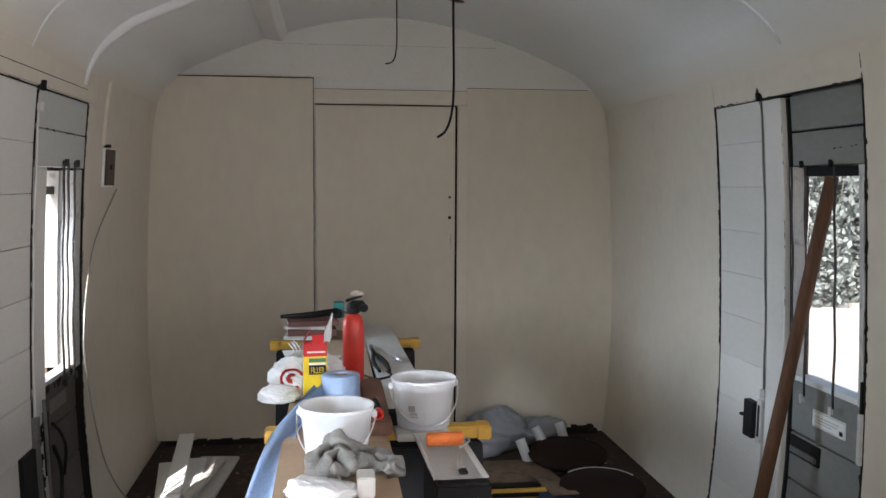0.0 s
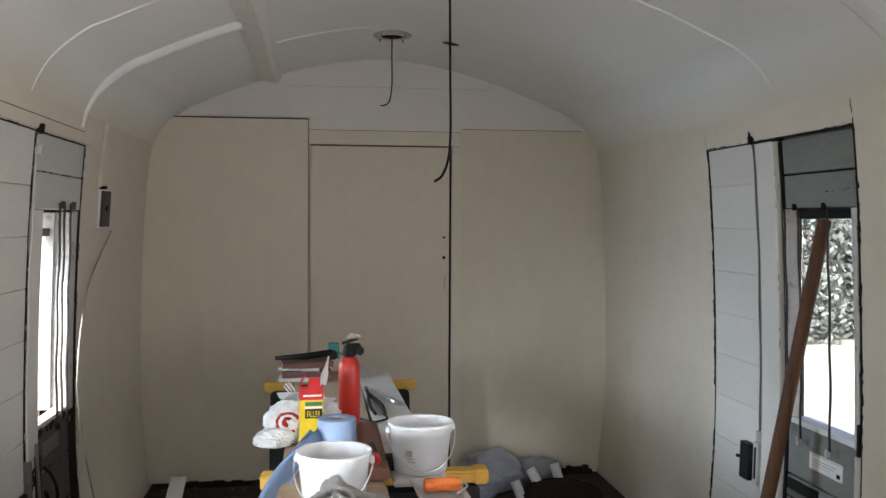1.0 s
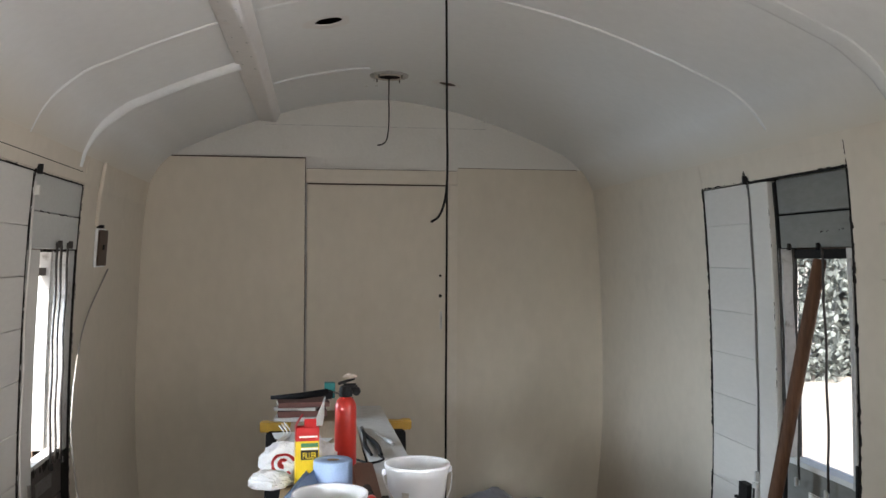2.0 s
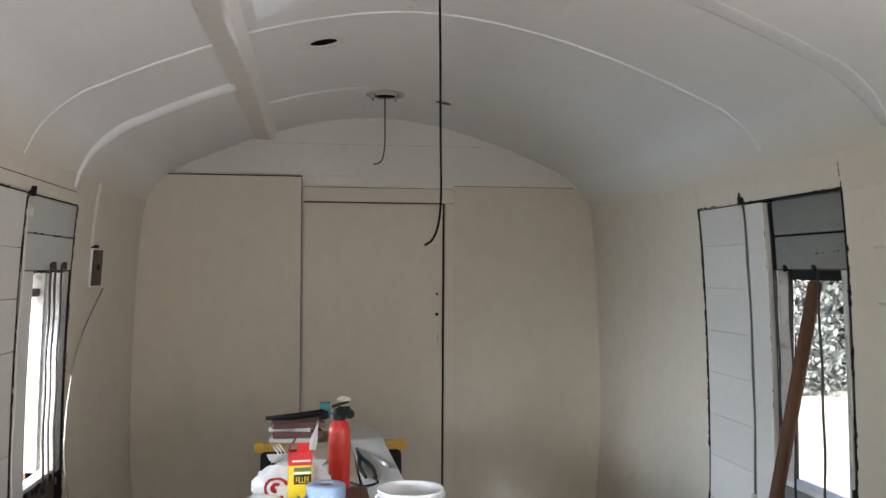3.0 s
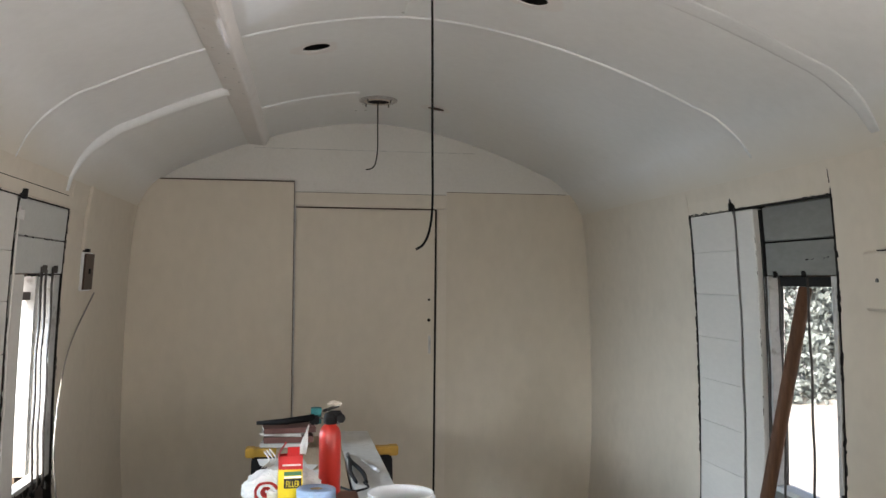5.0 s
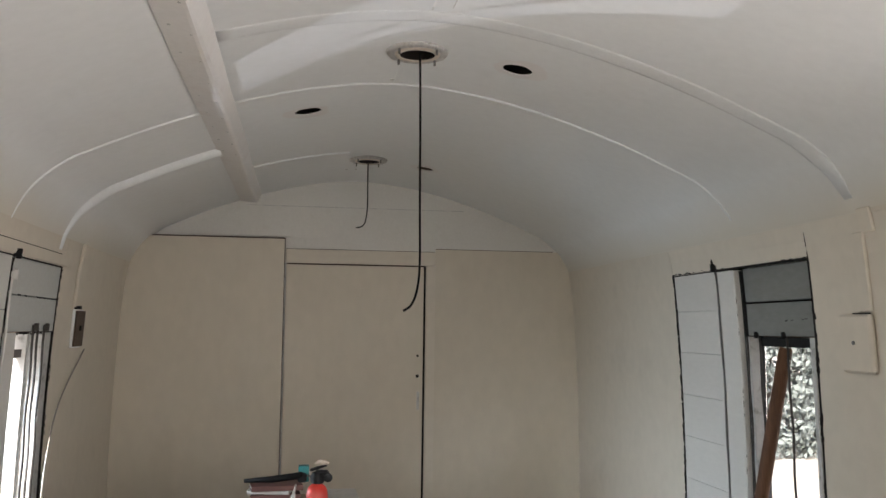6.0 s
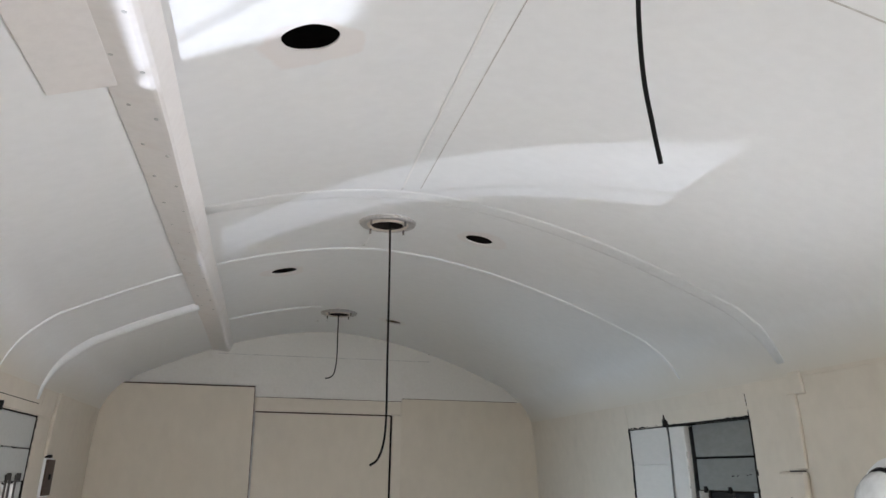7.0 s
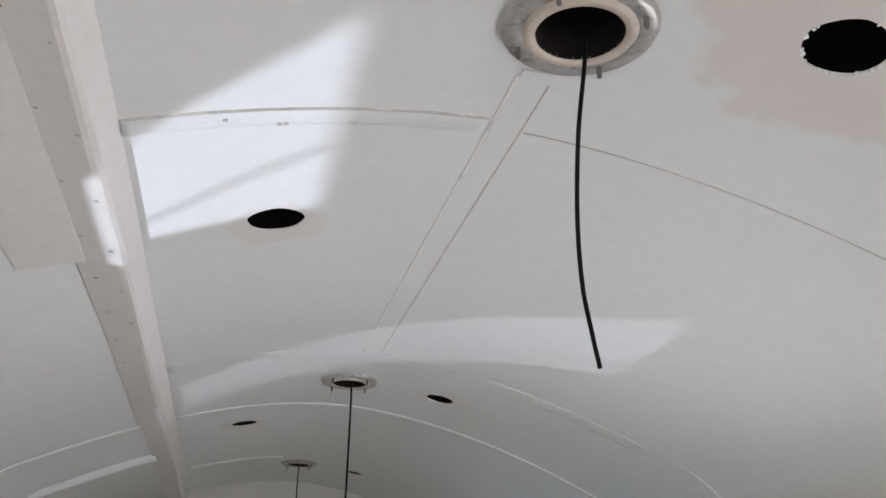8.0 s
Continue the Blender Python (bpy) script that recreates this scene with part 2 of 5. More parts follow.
# ---- mesh helpers ----
def part(name, bm, mat, parent=None, label="", smooth=False):
    me = bpy.data.meshes.new(name)
    bmesh.ops.recalc_face_normals(bm, faces=bm.faces)
    bm.to_mesh(me)
    bm.free()
    if smooth:
        me.polygons.foreach_set("use_smooth", [True] * len(me.polygons))
    me.materials.append(mat)
    ob = new(name, me)
    if parent is not None:
        ob.parent = parent
        if parent.parent is None:
            ob.matrix_parent_inverse = parent.matrix_basis.inverted()
    return tagged(ob, label)


def thing(name, label, category, at=(0, 0, 0), group="", kind=""):
    ob = new(name)
    ob.matrix_basis = Matrix.Translation(at)
    ob.empty_display_size = 0.05
    return tagged(ob, label, category, group, kind)


def whole(name, bm, mat, label, category, kind="", smooth=False, group=""):
    return tagged(part(name, bm, mat, None, "", smooth), label, category, group, kind)


def box(bm, x0, x1, y0, y1, z0, z1, bevel=0.0, m=None):
    r = bmesh.ops.create_cube(bm, size=1)
    vs = r["verts"]
    for v in vs:
        v.co = Vector(((x0 + x1) / 2 + v.co.x * (x1 - x0), (y0 + y1) / 2 + v.co.y * (y1 - y0), (z0 + z1) / 2 + v.co.z * (z1 - z0)))
    if m is not None:
        bmesh.ops.transform(bm, matrix=m, verts=vs)
    if bevel:
        es = list({e for v in vs for e in v.link_edges})
        bmesh.ops.bevel(bm, geom=es, offset=bevel, segments=2, affect="EDGES", clamp_overlap=True)
    return bm


def made_box(*a, **k):
    return box(bmesh.new(), *a, **k)


def lathe(bm, prof, at=(0, 0, 0), seg=32, m=None):
    """Turns a list of (radius, height) about the z axis; ends with radius 0 close it."""
    rings = []
    mm = Matrix.Translation(at) @ (m or Matrix())
    for r, z in prof:
        if r <= 1e-6:
            rings.append([bm.verts.new(mm @ Vector((0, 0, z)))])
        else:
            rings.append([bm.verts.new(mm @ Vector((r * math.cos(2 * math.pi * k / seg), r * math.sin(2 * math.pi * k / seg), z))) for k in range(seg)])
    for a, b in zip(rings, rings[1:]):
        for k in range(seg):
            q = [a[k % len(a)], a[(k + 1) % len(a)], b[(k + 1) % len(b)], b[k % len(b)]]
            q = list(dict.fromkeys(q))
            if len(q) > 2:
                bm.faces.new(q)
    return bm


def tube(bm, pts, r, seg=8, closed_ends=True):
    """A round tube along points; r may be a list."""
    pts = [Vector(p) for p in pts]
    rings = []
    up = Vector((0.3, 0.5, 0.81))
    for i, p in enumerate(pts):
        d = (pts[min(i + 1, len(pts) - 1)] - pts[max(i - 1, 0)]).normalized()
        a = d.cross(up).normalized()
        b = d.cross(a)
        rad = r[i] if isinstance(r, (list, tuple)) else r
        rings.append([bm.verts.new(p + (a * math.cos(2 * math.pi * k / seg) + b * math.sin(2 * math.pi * k / seg)) * rad) for k in range(seg)])
    for a, b in zip(rings, rings[1:]):
        for k in range(seg):
            bm.faces.new((a[k], a[(k + 1) % seg], b[(k + 1) % seg], b[k]))
    if closed_ends:
        bm.faces.new(rings[0]), bm.faces.new(rings[-1][::-1])
    return bm


def smooth_line(pts, n=8):
    """Catmull-Rom through points."""
    p = [Vector(q) for q in pts]
    p = [p[0] * 2 - p[1]] + p + [p[-1] * 2 - p[-2]]
    out = []
    for i in range(1, len(p) - 2):
        for k in range(n):
            t = k / n
            a, b, c, d = p[i - 1], p[i], p[i + 1], p[i + 2]
            out.append(0.5 * (2 * b + (c - a) * t + (2 * a - 5 * b + 4 * c - d) * t * t + (3 * b - a - 3 * c + d) * t ** 3))
    return out + [p[-2]]


def loft(bm, rows, close=False):
    """Faces between rows of points of equal length."""
    vs = [[bm.verts.new(p) for p in row] for row in rows]
    for a, b in zip(vs, vs[1:]):
        n = len(a)
        for k in range(n if close else n - 1):
            bm.faces.new((a[k], a[(k + 1) % n], b[(k + 1) % n], b[k]))
    return vs


def crumple(bm, at, size, amp, freq, seed, seg=28, flat=0.0):
    """A soft bundle: a ball pulled about by noise, with its underside flat at z = flat below at."""
    r = bmesh.ops.create_uvsphere(bm, u_segments=seg, v_segments=seg * 2 // 3, radius=1)
    for v in r["verts"]:
        q = v.co.normalized()
        w = q + 0.35 * Vector((noise.noise(q * 2 + Vector((seed, 3, 0))), noise.noise(q * 2 + Vector((5, seed, 0))), noise.noise(q * 2 + Vector((0, 9, seed)))))
        n = noise.noise(w * freq * 0.6 + Vector((seed, 0, 0)))
        r1 = (1 - abs(noise.noise(w * freq * 0.8 + Vector((0, 0, seed))))) ** 3
        r2 = (1 - abs(noise.noise(w * freq * 1.7 + Vector((seed, 0, 7))))) ** 3
        k = 1 - amp * 0.5 + amp * (0.7 * n + 0.7 * r1 + 0.25 * r2)
        v.co = Vector((at[0] + q.x * k * size[0], at[1] + q.y * k * size[1], max(flat, at[2] + q.z * k * size[2])))
    return bm


def creased(bm, at, size, seed, seg, flat, planes=34):
    """A bundle of thin plastic: flat facets that meet in sharp creases. Returns its surface as a function of direction."""
    rng = random.Random(seed)
    cuts = []
    for _ in range(planes):
        d = Vector((rng.gauss(0, 1), rng.gauss(0, 1), rng.gauss(0, 1))).normalized()
        cuts.append((d, rng.uniform(0.74, 1.0)))

    def surface(q):
        k = min([d / max(0.25, q.dot(n)) for n, d in cuts if q.dot(n) > 0.25] + [1.25])
        w = q + 0.3 * noise.noise_vector(q * 1.7 + Vector((seed, 0, 0)))
        k *= 0.96 + 0.10 * (1 - abs(noise.noise(w * 1.9 + Vector((0, seed, 0))))) ** 5 + 0.03 * noise.noise(w * 3)
        return Vector((at[0] + q.x * k * size[0], at[1] + q.y * k * size[1], max(flat, at[2] + q.z * k * size[2])))

    r = bmesh.ops.create_uvsphere(bm, u_segments=seg, v_segments=seg * 2 // 3, radius=1)
    for v in r["verts"]:
        v.co = surface(v.co.normalized())
    return surface


# ---- the car's cross-section ----
CX = 0.02
ROOF = [(2.367 - 0.265 * w ** 1.75, w) for w in (1.08, 1.0, 0.9, 0.8, 0.7, 0.6, 0.5, 0.4, 0.3, 0.2, 0.1, 0.0)]
PROFILE = [(0, 1.265), (0.3, 1.295), (0.6, 1.31), (1.05, 1.305), (1.5, 1.285), (1.8, 1.258), (1.9, 1.230), (1.985, 1.175)] + ROOF
LINE = smooth_line([(w, 0, z) for z, w in PROFILE], 6)
EAVE, Y_REAR, Y_END = 1.87, -4.6, 3.2
LW = np.array([p.x for p in LINE])
LZ = np.array([p.z for p in LINE])


def half(z):
    return float(np.interp(z, LZ, LW))


def roof_z(x):
    return float(np.interp(abs(x - CX), LW[::-1], LZ[::-1]))


def wall_box(bm, side, y0, y1, z0, z1, o0, o1, dz=0.12, skew=0.0):
    """A slab on the curved side wall, from o0 to o1 in front of its face (minus: behind)."""
    n = max(1, int(round((z1 - z0) / dz)))
    rows = []
    for k in range(n + 1):
        z = z0 + (z1 - z0) * k / n
        w = half(z)
        s = skew * (z - z0)
        rows.append([(CX + side * (w - o0), y0 + s, z), (CX + side * (w - o0), y1 + s, z), (CX + side * (w - o1), y1 + s, z), (CX + side * (w - o1), y0 + s, z)])
    vs = loft(bm, rows, close=True)
    bm.faces.new(vs[0]), bm.faces.new(vs[-1][::-1])
    return bm


def wall_part(name, side, y0, y1, z0, z1, o0, o1, mat, parent, label="", dz=0.12, bevel=0.0):
    bm = wall_box(bmesh.new(), side, y0, y1, z0, z1, o0, o1, dz)
    if bevel:
        bmesh.ops.bevel(bm, geom=list(bm.edges), offset=bevel, segments=1, affect="EDGES", clamp_overlap=True)
    return part(name, bm, mat, parent, label)


def wall_at(side, y, z, off=0.0):
    return Vector((CX + side * (half(z) - off), y, z))


def roof_strip(bm, x0, x1, y, width, height, n=40):
    """A rounded batten bent along the roof from x0 to x1."""
    rows = []
    for k in range(n + 1):
        x = x0 + (x1 - x0) * k / n
        z = roof_z(x)
        e = 0.004
        d = Vector((1, 0, (roof_z(x + e) - roof_z(x - e)) / (2 * e))).normalized()
        nrm = Vector((d.z, 0, -d.x))
        base = Vector((x, y, z))
        k_end = min(1.0, 0.30 + max(0.0, 1.25 - abs(x - CX)) / 0.16)
        rows.append([base + Vector((0, a * width * k_end / 2, 0)) + nrm * h * k_end for a, h in ((-1.0, -0.004), (-0.95, 0.0), (-0.7, height * 0.6), (-0.35, height), (0.35, height), (0.7, height * 0.6), (0.95, 0.0), (1.0, -0.004))])
    vs = loft(bm, rows, close=True)
    bm.faces.new(vs[0]), bm.faces.new(vs[-1][::-1])
    return bm


# ---- floor, walls, ceiling ----
bm = bmesh.new()
box(bm, -1.5, 1.54, Y_REAR - 0.15, Y_END + 0.15, -0.08, 0.0)
whole("floor", bm, FLOOR, "dark worn dirty floor covering", "floor", "structure")

RIGHT_DOOR, LEFT_DOOR = (0.655, 1.71, 1.765), (0.12, 1.845, 1.757)
# REAR_GAP and RIGHT_GAP: unseen openings added for the fill lamps
REAR_GAP = (-4.2, -3.2, 0.45, 1.75)
GLINT_GAP = (-0.97, -0.355, 0.685, 1.15)
RIGHT_GAP = (-1.08, -0.36, 0.80, 1.50)


def side_wall(name, side, door, gaps, label):
    bm = bmesh.new()
    y0, y1, top = door
    wall_box(bm, side, y1, Y_END + 0.02, 0, EAVE, -0.06, 0)
    wall_box(bm, side, y0, y1, top, EAVE, -0.06, 0, 0.05)
    edge = y0
    for a, b, z0, z1 in gaps:
        wall_box(bm, side, b, edge, 0, EAVE, -0.06, 0)
        wall_box(bm, side, a, b, 0, z0, -0.06, 0)
        wall_box(bm, side, a, b, z1, EAVE, -0.06, 0)
        edge = a
    wall_box(bm, side, Y_REAR, edge, 0, EAVE, -0.06, 0)
    return whole(name, bm, CREAM, label, "wall", "structure")


wall_right = side_wall("wall_right", 1, RIGHT_DOOR, [RIGHT_GAP, REAR_GAP], "cream-painted curved side wall with patchy brushwork")
wall_left = side_wall("wall_left", -1, LEFT_DOOR, [GLINT_GAP, REAR_GAP], "cream-painted curved side wall with old paint ridges")

# end walls fill the cross-section
outline = [(CX + s * w, z) for s in (1, -1) for w, z in (zip(LW, LZ) if s == 1 else zip(LW[::-1], LZ[::-1]))]


def end_wall(name, y0, y1, hole, label, paint):
    bm = bmesh.new()
    if hole is None:
        ring = [(x, z) for x, z in outline]
        a = [bm.verts.new((x, y0, z)) for x, z in ring[:-1]]
        b = [bm.verts.new((x, y1, z)) for x, z in ring[:-1]]
        bm.faces.new(a), bm.faces.new(b[::-1])
        for k in range(len(a)):
            bm.faces.new((a[k], a[(k + 1) % len(a)], b[(k + 1) % len(a)], b[k]))
    else:
        x0, x1, top = hole
        for lo, hi in ((CX - 1.31, x0), (x1, CX + 1.31)):
            box(bm, lo, hi, y0, y1, 0, 2.4)
        box(bm, x0, x1, y0, y1, top, 2.4)
    return whole(name, bm, paint, label, "wall", "structure")


wall_end = end_wall("wall_end", Y_END, Y_END + 0.06, None, "white and cream boarded end wall with a sliding door", GABLE_PAINT)
# closes the car out of view; its doorway is added for a lamp
end_wall("wall_rear", Y_REAR - 0.06, Y_REAR, (-0.25, 0.75, 2.0), "unseen cream-painted rear end wall with an added doorway", CREAM)

# ceiling: one bent sheet with round holes
HOLES = [(-0.287, 1.405, 0.050), (0.312, 2.535, 0.042), (0.350, 0.705, 0.046), (-0.287, -0.645, 0.054), (0.394, -1.442, 0.055)]
FITTINGS = [(0.035, 0.69), (0.02, 2.49), (0.071, -1.338)]
bm = bmesh.new()
top = [(p.x, p.z) for p in LINE if p.z > EAVE - 0.03]
arc = [(CX + w, z) for w, z in top] + [(CX - w, z) for w, z in top[::-1][1:]]
ys = [Y_REAR + (Y_END + 0.0 - Y_REAR) * k / 12 for k in range(13)]
under = [[(x, y, z) for x, z in arc] for y in ys]
over = [[(CX + (x - CX) * 1.003, y, z + 0.004) for x, z in arc] for y in ys]
vu, vo = loft(bm, under), loft(bm, over)
for k in range(len(ys) - 1):
    for c in (0, -1):
        bm.faces.new((vu[k][c], vu[k + 1][c], vo[k + 1][c], vo[k][c]))
for k in range(len(arc) - 1):
    for r in (0, -1):
        bm.faces.new((vu[r][k], vu[r][k + 1], vo[r][k + 1], vo[r][k]))
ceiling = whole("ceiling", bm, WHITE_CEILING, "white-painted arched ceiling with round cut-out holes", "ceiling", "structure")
cut = bmesh.new()
for i, (hx, hy, hr) in enumerate(HOLES + [(x, y, 0.062 if y < 0 else 0.056) for x, y in FITTINGS]):
    n = 36
    ring = []
    for k in range(n):
        a = 2 * math.pi * k / n
        rr = hr * (1 + 0.018 * math.sin(5 * a + i) + 0.02 * noise.noise(Vector((3 * math.cos(a), 3 * math.sin(a), i))))
        ring.append((hx + rr * math.cos(a), hy + rr * math.sin(a)))
    lo = [cut.verts.new((x, y, 2.2)) for x, y in ring]
    hi = [cut.verts.new((x, y, 2.5)) for x, y in ring]
    cut.faces.new(lo[::-1]), cut.faces.new(hi)
    for k in range(n):
        cut.faces.new((lo[k], lo[(k + 1) % n], hi[(k + 1) % n], hi[k]))
cutter = part("cutter", cut, DARK)
mod = ceiling.modifiers.new("holes", "BOOLEAN")
mod.operation, mod.object, mod.solver = "DIFFERENCE", cutter, "EXACT"
holed = bpy.data.meshes.new_from_object(ceiling.evaluated_get(bpy.context.evaluated_depsgraph_get()))
ceiling.modifiers.clear()
old = ceiling.data
ceiling.data = holed
bpy.data.meshes.remove(old)
old = cutter.data
bpy.data.objects.remove(cutter)
bpy.data.meshes.remove(old)
# a smooth roof: shade by angle so that the hole rims stay crisp
holed.polygons.foreach_set("use_smooth", [True] * len(holed.polygons))
holed.set_sharp_from_angle(angle=radians(35))

# outer skin and roof, dark inside, with the windows cut through
bm = bmesh.new()
sk = -0.115
for side, win, extra in ((1, (0.66, 1.36, 0.715, 1.505), [RIGHT_GAP]), (-1, (1.30, 1.765, 0.655, 1.495), [GLINT_GAP])):
    a, b, z0, z1 = win
    wall_box(bm, side, b, Y_END + 0.16, -0.25, 1.95, sk - 0.03, sk, 0.2)
    wall_box(bm, side, a, b, -0.25, z0, sk - 0.03, sk, 0.2)
    wall_box(bm, side, a, b, z1, 1.95, sk - 0.03, sk, 0.2)
    edge = a
    for c, d, e, f in extra + [REAR_GAP]:
        wall_box(bm, side, d, edge, -0.25, 1.95, sk - 0.03, sk, 0.2)
        wall_box(bm, side, c, d, -0.25, e, sk - 0.03, sk, 0.2)
        wall_box(bm, side, c, d, f, 1.95, sk - 0.03, sk, 0.2)
        edge = c
    wall_box(bm, side, Y_REAR - 0.1, edge, -0.25, 1.95, sk - 0.03, sk, 0.2)
# two unseen slats added outside the rear window, to shape the glint's patch
wall_box(bm, -1, -1.20, -0.694, 0.62, 1.3, sk - 0.06, sk - 0.032, 0.05, 0.40)
wall_box(bm, -1, -0.513, -0.508, 0.62, 1.3, sk - 0.037, sk - 0.032, 0.05, 0.42)
box(bm, -1.5, 1.54, Y_END + 0.1, Y_END + 0.16, -0.25, 2.6)
whole("outer_cladding", bm, OUTER, "dark outer timber cladding behind the inner walls", "cladding", "structure")
bm = bmesh.new()
rows = []
for y in (Y_REAR - 0.2, Y_END + 0.2):
    rows.append([(CX + (x - CX) * 1.14, y, z + 0.17) for x, z in arc])
rows2 = [[(x, y, z + 0.04) for x, y, z in r] for r in rows]
a, b = loft(bm, rows), loft(bm, rows2)
for k in (0, -1):
    bm.faces.new((a[0][k], a[1][k], b[1][k], b[0][k]))
for r in (0, 1):
    for k in range(len(arc) - 1):
        bm.faces.new((a[r][k], a[r][k + 1], b[r][k + 1], b[r][k]))
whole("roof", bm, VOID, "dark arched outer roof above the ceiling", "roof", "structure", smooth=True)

# battens that cover the ceiling joints, and the long boxed duct
ribs = thing("ceiling_battens", "white-painted battens over the ceiling joints", "trim", (CX, 0.4, 2.367), kind="structure")
for x0, x1, y, w, h in ((-0.53, 1.235, 1.075, 0.024, 0.005), (-1.225, -0.634, 1.10, 0.024, 0.005), (-0.53, 1.245, 0.38, 0.090, 0.0022), (-1.235, -0.634, 1.75, 0.082, 0.025),
                        (-0.53, -0.08, 2.31, 0.022, 0.007), (-0.53, 0.02, -1.045, 0.050, 0.003)):
    part("batten", roof_strip(bmesh.new(), x0, x1, y, w, h), WHITE_TRIM, ribs, smooth=True)
part("seam", roof_strip(bmesh.new(), -0.53, 0.02, -1.072, 0.005, 0.0034), SEAM, ribs, "grey open seam along the batten")
part("seam", roof_strip(bmesh.new(), 0.085, 1.2, -1.045, 0.005, 0.0008), SEAM, ribs, "faint grey joint in the ceiling")
for x, y in ((-0.385, -1.05), (-0.305, -1.03), (-0.295, -1.03), (-0.19, -1.035)):
    part("screw", lathe(bmesh.new(), [(0, -0.006), (0.004, -0.005), (0.005, 0.0)], (x, y, roof_z(x)), 8), SEAM, ribs)
bm = bmesh.new()
box(bm, 0.030, 0.078, -1.22, 0.335, roof_z(0.05) - 0.0012, roof_z(0.05) + 0.004, 0.001)
part("batten", bm, WHITE_TRIM, ribs)
# flush bright strip: light on the batten's left edge, painted on
part("lit_edge_line", made_box(0.026, 0.0315, -1.20, 0.33, roof_z(0.03) - 0.0014, roof_z(0.03) + 0.002), LIT_EDGE_WHITE, ribs, "bright line painted on as the batten's lit left edge")
part("seam", made_box(0.0785, 0.081, -1.19, 0.30, roof_z(0.08) - 0.0008, roof_z(0.08) + 0.002), SEAM, ribs)
bm = bmesh.new()
box(bm, -0.004, 0.046, 0.80, 1.05, roof_z(0.03) - 0.004, roof_z(0.03) + 0.004, 0.002)
part("batten", bm, WHITE_TRIM, ribs)

duct = thing("ceiling_duct", "white-painted boxed cable duct along the ceiling", "duct", (-0.6, 0, 2.2))
section = [(-0.648, 2.252), (-0.650, 2.242), (-0.645, 2.2315), (-0.566, 2.221), (-0.557, 2.222), (-0.550, 2.229), (-0.528, 2.280)]
bm = bmesh.new()
rows = []
for k in range(25):
    y = Y_REAR + 0.01 + (3.17 - Y_REAR) * k / 24
    rows.append([(x + 0.0015 * math.sin(y * 5 + j), y, z + 0.0015 * math.sin(y * 3.1 + j)) for j, (x, z) in enumerate(section)])
vs = loft(bm, rows, close=True)
bm.faces.new(vs[0]), bm.faces.new(vs[-1][::-1])
part("casing", bm, DUCT_PAINT, duct)
bm = bmesh.new()
rows = [[(x, y, z) for x, z in ((-0.745, 2.212), (-0.747, 2.200), (-0.742, 2.196), (-0.626, 2.2275), (-0.626, 2.25))] for y in (-2.6, -1.6, -0.59)]
vs = loft(bm, rows, close=True)
bm.faces.new(vs[0]), bm.faces.new(vs[-1][::-1])
part("side_board", bm, DUCT_PAINT, duct)
for k in range(16):
    y = -1.6 + 0.22 * k
    for x in (-0.618, -0.572):
        part("screw", lathe(bmesh.new(), [(0, -0.0015), (0.004, -0.001), (0.005, 0.002)], (x, y + 0.05 * (x > -0.6), 2.221 - (x + 0.566) * 0.133), 8), FRAME_PAINT, duct)

# ---- end wall boards and sliding door ----
W1 = Y_END
left_panel = thing("door_pocket_panel", "cream-painted flush panel hiding a sliding door pocket", "panel", (-0.8, W1, 0), kind="structure")
bm = bmesh.new()
zs = [0.025 + (2.02 - 0.025) * k / 80 for k in range(81)]
rows = [[(CX - half(z) - 0.012, W1, z), (CX - half(z) - 0.012, W1 - 0.048, z), (-0.393, W1 - 0.048, z), (-0.393, W1, z)] for z in zs]
vs = loft(bm, rows, close=True)
bm.faces.new(vs[0]), bm.faces.new(vs[-1][::-1])
part("board", bm, CREAM_DOOR, left_panel)
# strips coloured dark for the shadow lines along the panel's edges
part("open_joint", made_box(-1.12, -0.390, W1 - 0.040, W1, 2.0202, 2.028), SWITCH_AND_SHADE_BROWN, left_panel, "dark strip for the shadow line at the joint")
part("open_joint", made_box(-0.3929, -0.390, W1 - 0.040, W1, 0.03, 2.018), SWITCH_AND_SHADE_BROWN, left_panel, "dark strip for the shadow line at the joint")

right_panel = thing("end_wall_panel", "cream-painted panel beside the sliding door", "panel", (0.8, W1, 0), kind="structure")
bm = bmesh.new()
zs = [0.02 + (1.985 - 0.02) * k / 80 for k in range(81)]
rows = [[(CX + half(z) + 0.012, W1, z), (CX + half(z) + 0.012, W1 - 0.010, z), (0.468, W1 - 0.010, z), (0.468, W1, z)] for z in zs]
vs = loft(bm, rows, close=True)
bm.faces.new(vs[0]), bm.faces.new(vs[-1][::-1])
part("board", bm, CREAM_DOOR, right_panel)

door_frame = thing("door_frame", "cream-painted lintel and jamb of the sliding door", "door frame", (0.03, W1, 0), kind="structure")
part("lintel", made_box(-0.388, 0.464, W1 - 0.036, W1, 1.888, 1.966, 0.004), CREAM, door_frame)
part("jamb", made_box(0.412, 0.466, W1 - 0.030, W1, 0.01, 1.886, 0.004), CREAM, door_frame)
# strip laid in the door gap, its shade given as a dark colour
part("gap_shade_strip", made_box(0.401, 0.412, W1 - 0.012, W1, 0.01, 1.886), DARK, door_frame, "dark strip for the shade in the open gap")
# dark strips put in for the shade under and over the lintel
part("open_joint", made_box(-0.380, 0.400, W1 - 0.026, W1, 1.8802, 1.8875), SWITCH_AND_SHADE_BROWN, door_frame, "dark strip for the shadow line at the joint")
